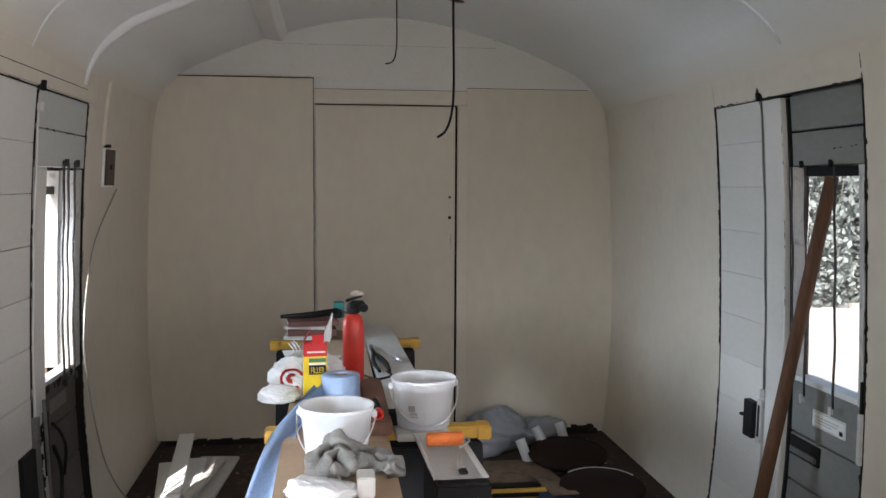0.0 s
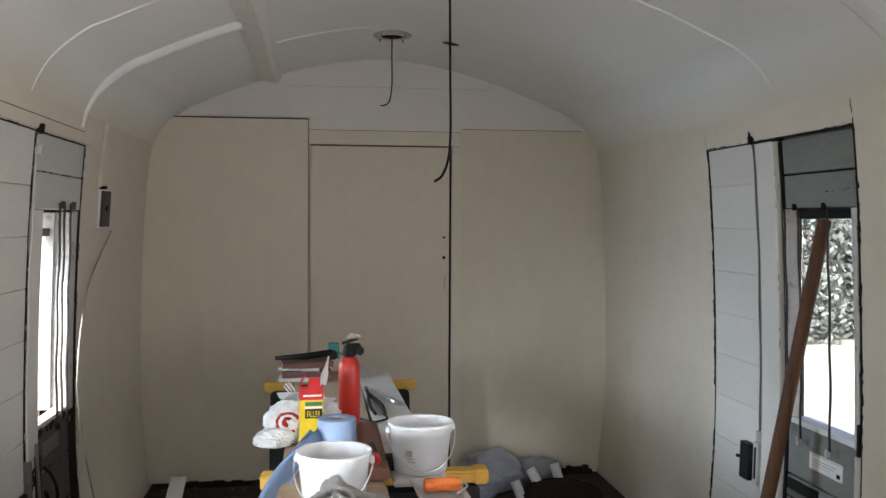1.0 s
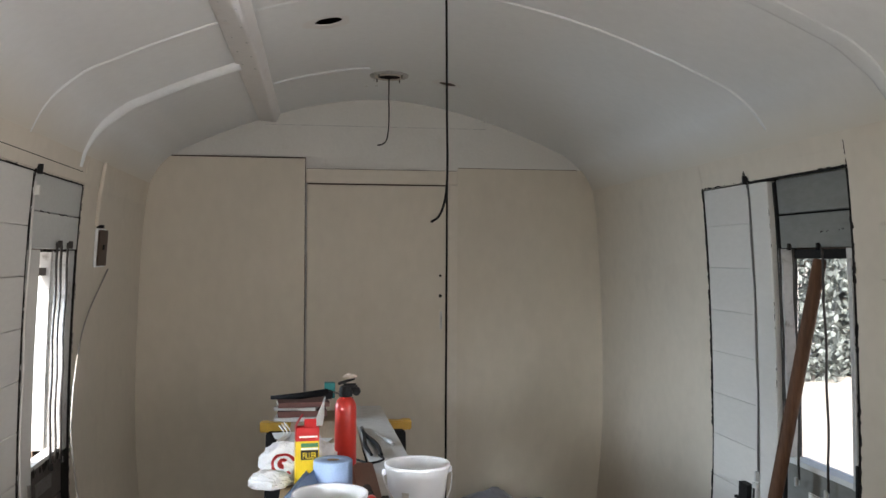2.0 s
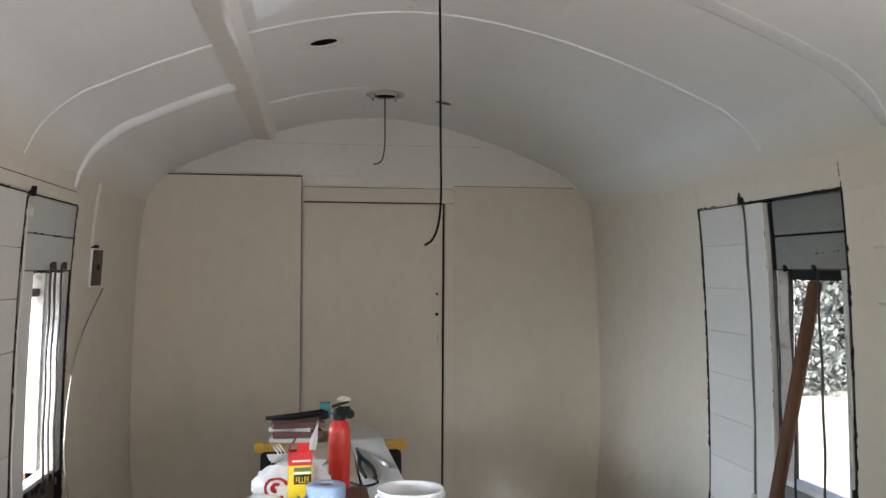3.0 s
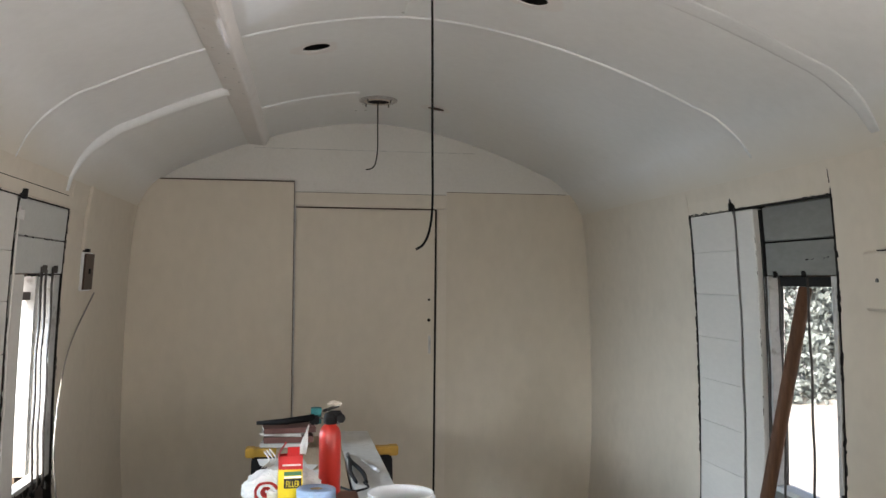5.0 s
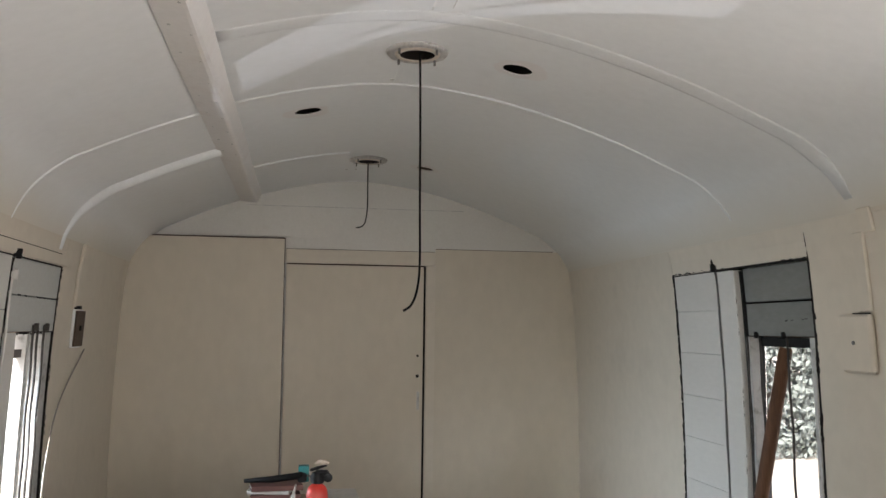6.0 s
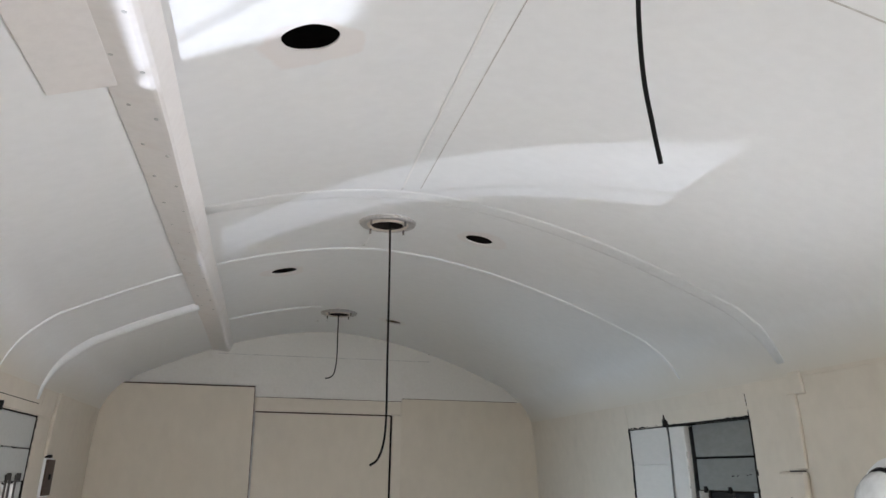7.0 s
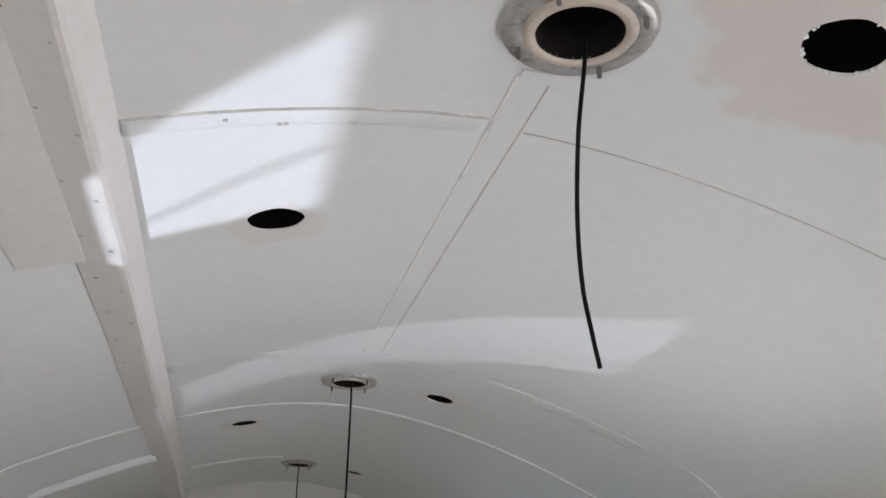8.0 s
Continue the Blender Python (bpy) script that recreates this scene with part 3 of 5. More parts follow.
part("open_joint", made_box(-0.385, 0.462, W1 - 0.020, W1, 1.9662, 1.9695), SWITCH_AND_SHADE_BROWN, door_frame, "dark strip for the shadow line at the joint")
part("stop", made_box(-0.392, -0.382, W1 - 0.014, W1, 0.02, 1.886), FRAME_PAINT, door_frame)

sliding = thing("sliding_door", "cream-painted closed sliding door with a recessed pull", "door", (0.01, W1, 0))
part("leaf", made_box(-0.381, 0.400, W1 - 0.020, W1 - 0.001, 0.02, 1.880, 0.003), CREAM_DOOR, sliding)
for z, r in ((1.373, 0.006), (1.258, 0.008)):
    part("keyhole", lathe(bmesh.new(), [(0, 0.002), (r, 0.002), (r * 1.2, 0)], (0.370, W1 - 0.020, z), 12, Matrix.Rotation(radians(90), 4, "X")), DARK, sliding)
bm = bmesh.new()
box(bm, 0.362, 0.386, W1 - 0.0235, W1 - 0.0195, 1.06, 1.18, 0.002)
pull = part("pull_plate", bm, CREAM, sliding)
part("recess", made_box(0.367, 0.381, W1 - 0.0245, W1 - 0.0232, 1.07, 1.17), FRAME_PAINT, pull)

gable = thing("gable_board", "white-painted board in the arch above the door", "board", (0.01, W1, 2.1), kind="structure")
part("board", made_box(-0.614, 0.634, W1 - 0.007, W1, 2.035, 2.210, 0.002), GABLE_PAINT, gable)
part("open_joint", made_box(-0.612, 0.632, W1 - 0.004, W1, 2.2102, 2.2140), SEAM, gable)
# dark line that colours in the shade over the right panel
part("shade_line", made_box(0.47, 1.17, W1 - 0.008, W1, 1.9852, 1.988), SWITCH_AND_SHADE_BROWN, gable)
part("screw", lathe(bmesh.new(), [(0, 0.002), (0.007, 0.002), (0.007, 0)], (0.625, W1, 2.262), 10, Matrix.Rotation(radians(90), 4, "X")), DARK, gable)

# dark pieces along the wall's foot: debris, and the gap's shade as colour
bm = bmesh.new()
for k in range(26):
    x = -1.2 + 0.85 * k / 26
    box(bm, x, x + 0.05 + 0.02 * random.random(), W1 - 0.052 - 0.02 * random.random(), W1 - 0.048, 0.0, 0.018 + 0.016 * random.random())
for k in range(10):
    x = 1.0 + 0.24 * k / 10
    box(bm, x, x + 0.03, W1 - 0.03 - 0.02 * random.random(), W1 - 0.012, 0.0, 0.02 + 0.03 * random.random())
whole("wall_foot_gap_debris", bm, DARK, "ragged dark pieces for the gap and debris at the wall's foot", "skirting", "structure")

# ---- side doors ----
def chips(side, run, wid, seed, parent, density=60, off=0.0015, size=1.0):
    """Flaked paint along a joint: small dark scabs on the wall's face. run: two (y, z) ends."""
    rng = random.Random(seed)
    bm = bmesh.new()
    (ya, za), (yb, zb) = run
    n = int(density * math.hypot(yb - ya, zb - za))
    for k in range(n):
        t = rng.random()
        if noise.noise(Vector((t * 7 + seed, seed, 0))) < -0.12:
            continue
        y, z = ya + (yb - ya) * t, za + (zb - za) * t
        ang = math.atan2(zb - za, yb - ya) + rng.uniform(-0.25, 0.25)
        ln, w = size * rng.uniform(0.006, 0.03), wid * rng.uniform(0.3, 1.0)
        s = rng.uniform(-0.5, 0.5) * wid
        y, z = y - math.sin(ang) * s, z + math.cos(ang) * s
        ring = []
        for j in range(6):
            a = j * math.pi / 3
            u, v = math.cos(a) * ln * rng.uniform(0.6, 1.0), math.sin(a) * w * rng.uniform(0.5, 1.0)
            ring.append((y + u * math.cos(ang) - v * math.sin(ang), z + u * math.sin(ang) + v * math.cos(ang)))
        lo = [bm.verts.new(wall_at(side, p, q, off - 0.0012)) for p, q in ring]
        hi = [bm.verts.new(wall_at(side, p, q, off)) for p, q in ring]
        bm.faces.new(hi)
        for j in range(6):
            bm.faces.new((lo[j], lo[(j + 1) % 6], hi[(j + 1) % 6], hi[j]))
    ob = part("flaked_paint", bm, DARK, parent, "dark flaked paint along the joint")
    tagged(ob, kind="stuff")


def plank_leaf(door, side, y0, y1, joints, o0, o1, mat, gap=0.006, name="plank"):
    for za, zb in zip(joints, joints[1:]):
        wall_part(name, side, y0, y1, za + gap / 2, zb - gap / 2, o0, o1, mat, door, bevel=0.002)


def rod(door, side, y, z0, z1, off, r, mat, name="rod", lean=0.0):
    bm = bmesh.new()
    pts = [wall_at(side, y + lean * k / 14, z0 + (z1 - z0) * k / 14, off + 0.002 * math.sin(k * 1.3)) for k in range(15)]
    return part(name, tube(bm, pts, r, 8), mat, door, smooth=True)


def bracket(door, side, y, z, off, s=0.016, mat=None):
    """A small cup or staple that holds a rod."""
    bm = bmesh.new()
    wall_box(bm, side, y - s, y + s, z - s * 0.8, z + s * 0.8, 0.0, off * 0.5, 0.1)
    wall_box(bm, side, y - s * 0.45, y + s * 0.45, z - s * 1.3, z + s * 1.3, off * 0.4, off + 0.010, 0.1)
    bmesh.ops.bevel(bm, geom=list(bm.edges), offset=0.002, segments=1, affect="EDGES", clamp_overlap=True)
    return part("bracket", bm, mat or FRAME_PAINT, door)


# right doorway: a white planked leaf, a post, and a grey leaf with a barred window
door_r1 = thing("planked_door", "white-painted planked door leaf with flaking black joints", "door", (1.3, 1.5, 0))
y0, y1, ztop = RIGHT_DOOR
joints = [0.01, 0.22, 0.40, 0.575, 0.75, 0.92, 1.093, 1.265, 1.44, 1.61, ztop - 0.003]
plank_leaf(door_r1, 1, 1.312, 1.702, joints, -0.035, -0.001, PLANK_WHITE, 0.0004)
# dark sheet added behind the planks: stops light, keeps the joints dark
part("light_block", wall_box(bmesh.new(), 1, 1.165, 1.715, 0, ztop + 0.005, -0.060, -0.038), DARK, door_r1)
wall_part("post", 1, 1.161, 1.292, 0.01, ztop - 0.008, -0.035, 0.004, PLANK_WHITE, door_r1, bevel=0.004)
rod(door_r1, 1, 1.298, 0.66, 1.775, 0.006, 0.0036, STEEL, "bolt_rod")
bracket(door_r1, 1, 1.300, 1.772, 0.012, 0.012, BLACK_IRON)
bracket(door_r1, 1, 1.296, 0.66, 0.012, 0.014)
chips(1, ((1.706, 0.1), (1.708, 1.76)), 0.011, 3, door_r1, 190, 0.0015, 0.7)
chips(1, ((1.30, 1.768), (1.70, 1.766)), 0.003, 5, door_r1, 40)
chips(1, ((1.298, 1.73), (1.33, 1.80)), 0.012, 8, door_r1, 200, 0.0015, 0.5)
part("open_joint", wall_box(bmesh.new(), 1, 1.300, 1.708, ztop - 0.006, ztop - 0.003, -0.05, 0.0006, 0.02), DARK, door_r1, "dark open joint above the leaf")
part("open_joint", wall_box(bmesh.new(), 1, 1.704, 1.707, 0.02, ztop - 0.008, -0.05, 0.0004), DARK, door_r1, "dark open joint beside the leaf")
lock = part("lock_case", wall_box(bmesh.new(), 1, 1.345, 1.415, 0.475, 0.615, 0.0, 0.026), BLACK_IRON, door_r1, "black rim lock case")
part("plate", wall_box(bmesh.new(), 1, 1.300, 1.335, 0.465, 0.630, 0.0, 0.012), FRAME_PAINT, lock)
part("slot", wall_box(bmesh.new(), 1, 1.311, 1.325, 0.49, 0.61, 0.011, 0.0145), BLACK_IRON, lock)
part("knob", tube(bmesh.new(), [wall_at(1, 1.415, 0.55, 0.016), wall_at(1, 1.455, 0.545, 0.018)], 0.007), BLACK_IRON, lock)

door_r2 = thing("window_door", "grey-primed planked door with a barred window and white label", "door", (1.3, 0.9, 0))
g0, g1 = 0.667, 1.150
wy0, wy1, wz0, wz1 = 0.728, 1.118, 0.760, 1.500
D0, D1 = -0.055, -0.030
plank_leaf(door_r2, 1, g0, g1, [1.512, 1.634, ztop - 0.002], D0, D1, PLANK_GREY, 0.007)
plank_leaf(door_r2, 1, g0, g1, [0.01, 0.20, 0.385, 0.56, 0.752], D0, D1, PLANK_GREY, 0.007)
# added dark sheets that keep light out round the window
part("light_block", wall_box(bmesh.new(), 1, 0.655, 1.165, 0, wz0 - 0.02, -0.100, -0.078), DARK, door_r2)
part("light_block", wall_box(bmesh.new(), 1, 0.655, 1.165, wz1 + 0.02, ztop + 0.005, -0.100, -0.078), DARK, door_r2)
frame_r = part("window_frame", wall_box(bmesh.new(), 1, wy1 + 0.002, g1, wz0 - 0.01, wz1 + 0.012, D0, -0.018), FRAME_PAINT, door_r2, "white worn window frame")
part("stile", wall_box(bmesh.new(), 1, g0, wy0 - 0.002, wz0 - 0.01, wz1 + 0.012, D0, -0.018), FRAME_PAINT, frame_r)
part("sill", wall_box(bmesh.new(), 1, wy0, wy1, wz0 - 0.008, wz0 + 0.010, -0.085, -0.020), WHITE_TRIM, frame_r)
# black head: the dark of the recess over the pane, given as colour
part("head", wall_box(bmesh.new(), 1, wy0, wy1, wz1 - 0.022, wz1 + 0.010, -0.100, -0.060), BLACK_IRON, frame_r)
# black plate added over the post's lit side, for the gap's shade
part("jamb", wall_box(bmesh.new(), 1, 1.1515, 1.1600, 0.0, ztop - 0.012, -0.09, -0.019), BLACK_IRON, door_r2, "black plate standing for the dark gap beside the leaf")
for y in (1.028, 0.845, 1.120):
    rod(door_r2, 1, y, 0.712, 1.512, -0.006, 0.0042, SILHOUETTE_STEEL, "bar")
    if y < 1.1:
        bracket(door_r2, 1, y, 1.518, 0.002, 0.009, BLACK_IRON)
        bracket(door_r2, 1, y, 0.705, 0.000, 0.012, FRAME_PAINT)
rod(door_r2, 1, 0.680, 0.60, 1.48, -0.004, 0.006, FRAME_PAINT, "bolt_rod")
part("bolt", wall_box(bmesh.new(), 1, 0.664, 0.676, 0.66, 0.84, -0.02, 0.006), BLACK_IRON, door_r2, "black rusted sliding bolt")
part("bolt_plate", wall_box(bmesh.new(), 1, 0.660, 0.676, 0.58, 0.74, 0.0, 0.012), FRAME_PAINT, door_r2)
part("open_joint", wall_box(bmesh.new(), 1, 0.658, 1.300, ztop - 0.004, ztop + 0.0015, -0.02, 0.0008, 0.02), DARK, door_r2, "dark open joint above the leaf")
part("open_joint", wall_box(bmesh.new(), 1, 0.657, 0.6655, 0.02, ztop - 0.009, -0.08, 0.0006), DARK, door_r2, "dark open joint beside the leaf")
chips(1, ((0.660, 0.5), (0.658, 1.76)), 0.010, 11, door_r2, 150, 0.0015, 0.7)
chips(1, ((0.66, 1.768), (1.29, 1.770)), 0.003, 12, door_r2, 25)
wall_part("lip", 1, 0.66, 1.29, ztop + 0.004, ztop + 0.016, 0.0, 0.004, CREAM, door_r2, "cream-painted lip over the doorway", 0.02)
chips(1, ((1.165, 1.0), (1.166, 1.76)), 0.006, 14, door_r2, 60)
chips(1, ((0.66, 1.76), (0.656, 1.84)), 0.005, 15, door_r2, 140)
chips(1, ((0.72, 1.575), (0.92, 1.565)), 0.004, 17, door_r2, 60, -0.028, 0.22)
chips(1, ((0.685, 1.50), (0.69, 1.62)), 0.016, 18, door_r2, 260, -0.028, 0.3)
plate = part("label_plate", wall_box(bmesh.new(), 1, 0.802, 1.002, 0.617, 0.674, D1, D1 + 0.004), WHITE_PRINT, door_r2, "white label plate with dark border")
for za, zb, ya, yb in ((0.669, 0.672, 0.805, 0.999), (0.619, 0.622, 0.805, 0.999), (0.652, 0.656, 0.84, 0.985), (0.642, 0.646, 0.85, 0.985), (0.632, 0.636, 0.88, 0.985)):
    part("print_bar", wall_box(bmesh.new(), 1, ya, yb, za, zb, D1 + 0.0035, D1 + 0.0048), FRAME_PAINT, plate)
part("chip", wall_box(bmesh.new(), 1, 0.815, 0.835, 0.626, 0.640, D1 + 0.0035, D1 + 0.0052), DARK, plate)
handle = part("recessed_handle", wall_box(bmesh.new(), 1, 0.945, 1.135, 0.482, 0.548, D1, D1 + 0.010), BLACK_IRON, door_r2, "black recessed pull handle")
part("lip", wall_box(bmesh.new(), 1, 0.955, 1.125, 0.492, 0.512, D1 + 0.009, D1 + 0.016), STEEL, handle)

# left doorway
door_l1 = thing("planked_door", "white-painted planked door leaf with dark open joints", "door", (-1.27, 0.7, 0))
ly0, ly1, ltop = LEFT_DOOR
joints = [0.01, 0.215, 0.39, 0.56, 0.729, 0.897, 1.064, 1.235, 1.406, 1.572, ltop - 0.004]
plank_leaf(door_l1, -1, ly0 + 0.01, 1.205, joints, -0.035, -0.001, PLANK_WHITE, 0.0016)
# added sheet, dark so that the plank joints show no light
part("light_block", wall_box(bmesh.new(), -1, 0.10, 1.225, 0, ltop + 0.005, -0.060, -0.040), DARK, door_l1)
chips(-1, ((1.213, 0.3), (1.215, 1.75)), 0.008, 21, door_l1, 70)
chips(-1, ((0.6, 1.756), (1.84, 1.754)), 0.003, 22, door_l1, 45)
chips(-1, ((1.05, 1.795), (1.8, 1.80)), 0.003, 24, door_l1, 30)
bracket(door_l1, -1, 1.222, 1.69, 0.010, 0.013, PLANK_WHITE)
part("open_joint", wall_box(bmesh.new(), -1, 0.13, 1.80, 1.803, 1.8055, -0.01, 0.0008, 0.02), DARK, door_l1, "dark crack over the header")
bracket(door_l1, -1, 1.222, 1.76, 0.012, 0.013, BLACK_IRON)
rod(door_l1, -1, 1.222, 0.60, 1.72, 0.004, 0.005, PLANK_WHITE, "bolt_rod")
part("open_joint", wall_box(bmesh.new(), -1, 0.13, 1.842, ltop - 0.005, ltop - 0.001, -0.02, 0.0008, 0.02), DARK, door_l1, "dark open joint above the leaf")
part("open_joint", wall_box(bmesh.new(), -1, 1.2055, 1.213, 0.02, ltop - 0.012, -0.05, -0.0004), DARK, door_l1, "dark open joint beside the leaf")
lock2 = part("lock_case", wall_box(bmesh.new(), -1, 1.06, 1.19, 0.33, 0.56, 0.0, 0.014), BLACK_IRON, door_l1, "black rim lock case")
part("plate", wall_box(bmesh.new(), -1, 1.20, 1.225, 0.35, 0.66, 0.0, 0.02), STEEL, lock2)
wall_part("header", -1, ly0, ly1 + 0.05, ltop + 0.004, ltop + 0.044, 0.0, 0.006, CREAM, door_l1)

door_l2 = thing("window_door", "white-painted door leaf with barred window and bare lower planks", "door", (-1.27, 1.5, 0))
h0, h1 = 1.235, 1.838
vy0, vy1, vz0, vz1 = 1.380, 1.760, 0.725, 1.488
E0 = -0.070
plank_leaf(door_l2, -1, h0, h1, [1.497, 1.625, ltop - 0.003], E0, -0.004, PLANK_PRIMER, 0.004)
plank_leaf(door_l2, -1, h0 + 0.09, h1, [0.01, 0.19, 0.37, 0.545, 0.715], E0, -0.030, PLANK_BROWN, 0.007)
# the same added light stop behind the left window leaf
part("light_block", wall_box(bmesh.new(), -1, 1.225, 1.85, 0, vz0 - 0.02, -0.098, -0.074), DARK, door_l2)
part("light_block", wall_box(bmesh.new(), -1, 1.225, 1.85, vz1 + 0.02, ltop + 0.005, -0.098, -0.074), DARK, door_l2)
frame_l = part("window_frame", wall_box(bmesh.new(), -1, h0, vy0 - 0.002, 0.02, vz1 + 0.006, E0, -0.006), PLANK_WHITE, door_l2, "white worn window frame")
part("stile", wall_box(bmesh.new(), -1, vy1 + 0.002, h1, vz0 - 0.008, vz1 + 0.006, E0, -0.010), FRAME_PAINT, frame_l)
part("sill", wall_box(bmesh.new(), -1, vy0, vy1, vz0 - 0.006, vz0 + 0.010, -0.060, -0.014), FRAME_PAINT, frame_l)
part("head", wall_box(bmesh.new(), -1, vy0, vy1, 1.398, 1.428, -0.105, -0.085), PLANK_BROWN, frame_l, "dark top rail of the lowered sash")
part("reveal", wall_box(bmesh.new(), -1, vy1 - 0.018, vy1 + 0.004, vz0, vz1, -0.114, E0), FRAME_PAINT, frame_l)
for y, lean in ((1.548, 0.02), (1.605, 0.03), (1.690, 0.012)):
    rod(door_l2, -1, y + lean, 0.70, 1.512, 0.004, 0.0045, SILHOUETTE_STEEL, "bar", -lean)
for y in (1.548, 1.690):
    bracket(door_l2, -1, y, 1.515, 0.01, 0.011, SILHOUETTE_STEEL)
    bracket(door_l2, -1, y + 0.02, 0.700, 0.006, 0.010, BLACK_IRON)
# dark strip fills this joint, where light would leak past the leaf
part("open_joint", wall_box(bmesh.new(), -1, 1.8390, 1.8420, 0.01, ltop - 0.006, -0.085, -0.001), DARK, door_l2, "dark open joint beside the leaf")
chips(-1, ((1.842, 0.3), (1.843, 1.75)), 0.004, 31, door_l2, 55, 0.0015, 0.6)
chips(-1, ((1.30, 1.626), (1.80, 1.624)), 0.003, 32, door_l2, 40, -0.003)
chips(-1, ((1.39, 1.492), (1.80, 1.492)), 0.006, 33, door_l2, 60, -0.010)
part("label_plate", wall_box(bmesh.new(), -1, 1.50, 1.70, 0.60, 0.65, -0.03, -0.026), STEEL, door_l2, "grey stained label plate")

# rusty latch gear on the bare planks
latch = part("latch", wall_box(bmesh.new(), -1, 1.335, 1.375, 0.42, 0.64, -0.03, 0.004), BLACK_IRON, door_l2, "black rusted latch gear")
part("latch_arm", tube(bmesh.new(), smooth_line([wall_at(-1, 1.36, 0.60, 0.02), wall_at(-1, 1.43, 0.55, 0.025), wall_at(-1, 1.50, 0.47, 0.02), wall_at(-1, 1.47, 0.38, 0.015)], 6), 0.006, 8), BLACK_IRON, latch)
part("latch_arm", tube(bmesh.new(), smooth_line([wall_at(-1, 1.36, 0.52, 0.02), wall_at(-1, 1.42, 0.42, 0.022), wall_at(-1, 1.40, 0.30, 0.018)], 6), 0.007, 8), BLACK_IRON, latch)
part("latch_bolt", tube(bmesh.new(), [wall_at(-1, 1.30, 0.20, 0.012), wall_at(-1, 1.298, 0.70, 0.012)], 0.006, 8), STEEL, latch)
chips(-1, ((1.26, 0.25), (1.32, 0.66)), 0.03, 41, door_l2, 160, 0.0, 0.6)
chips(-1, ((1.38, 0.705), (1.80, 0.712)), 0.02, 42, door_l2, 160, -0.010, 0.5)

# window panes
for nm, side, a, b, z0, z1 in (("window_1", 1, wy0 - 0.02, wy1 + 0.02, wz0, wz1),):
    ob = whole(nm, made_box(CX + side * 1.372, CX + side * 1.375, a, b, z0, z1), GLASS, "clear dusty window pane behind steel bars", "window", "structure")
    ob.visible_shadow = False

# paint steps on the wall and the eaves mould
mould = thing("eaves_mould", "thin cream moulding where wall meets ceiling", "moulding", (0, 0, EAVE), kind="structure")
wall_part("mould", 1, Y_REAR, 0.32, EAVE - 0.006, EAVE + 0.006, -0.002, 0.005, CREAM, mould)

# ---- wall fixtures ----
sw = thing("wall_switch_box", "brown wooden switch block with white-painted sides", "switch", (-1.26, 2.18, 1.42))
wall_part("block", -1, 2.100, 2.262, 1.425, 1.592, 0.0, 0.012, WHITE_TRIM, sw, bevel=0.004)
face = part("face", wall_box(bmesh.new(), -1, 2.108, 2.256, 1.432, 1.586, 0.012, 0.020), SWITCH_AND_SHADE_BROWN, sw, "dark brown wooden face")
part("toggle", wall_box(bmesh.new(), -1, 2.170, 2.186, 1.500, 1.522, 0.020, 0.027), BLACK_IRON, face)
wall_part("conduit", -1, 2.085, 2.125, 1.600, EAVE, 0.0, 0.014, CREAM, sw, bevel=0.003)
part("cable_entry", wall_box(bmesh.new(), -1, 2.10, 2.13, 1.592, 1.606, 0.005, 0.03), BLACK_IRON, sw)

sw2 = thing("wall_junction_box", "cream-painted junction box with conduit above", "junction box", (1.3, 0.42, 1.41))
wall_part("box", 1, 0.350, 0.500, 1.412, 1.582, 0.0, 0.022, CREAM, sw2, bevel=0.008)
wall_part("conduit", 1, 0.352, 0.404, 1.590, 1.815, 0.0, 0.012, CREAM, sw2, bevel=0.003)
wall_part("conduit", 1, 0.30, 0.360, 1.812, EAVE + 0.01, 0.0, 0.010, CREAM, sw2, bevel=0.003)
part("gap", wall_box(bmesh.new(), 1, 0.37, 0.435, 1.5825, 1.586, 0.0, 0.016), DARK, sw2)
part("screw", tube(bmesh.new(), [wall_at(1, 0.43, 1.50, 0.02), wall_at(1, 0.43, 1.50, 0.026)], 0.006), STEEL, sw2)

lamp = thing("bulkhead_lamp", "round white bulkhead lamp with black gasket and ribbed glass", "wall lamp", (1.3, -0.02, 1.5))
turn = pose(0, 0, 0, 0, -90, 0)
at = wall_at(1, -0.03, 1.50, 0)
part("base", lathe(bmesh.new(), [(0.118, -0.005), (0.118, 0.02), (0.108, 0.034), (0, 0.034)], at, 40, turn), WHITE_TRIM, lamp, smooth=True)
part("gasket", lathe(bmesh.new(), [(0.092, 0.03), (0.094, 0.046), (0.084, 0.052), (0.078, 0.046)], at, 40, turn), BLACK_PLASTIC, lamp, smooth=True)
part("glass", lathe(bmesh.new(), [(0.085, 0.04), (0.082, 0.065), (0.06, 0.09), (0.03, 0.102), (0, 0.105)], at, 40, turn), LENS_GLASS, lamp, smooth=True)


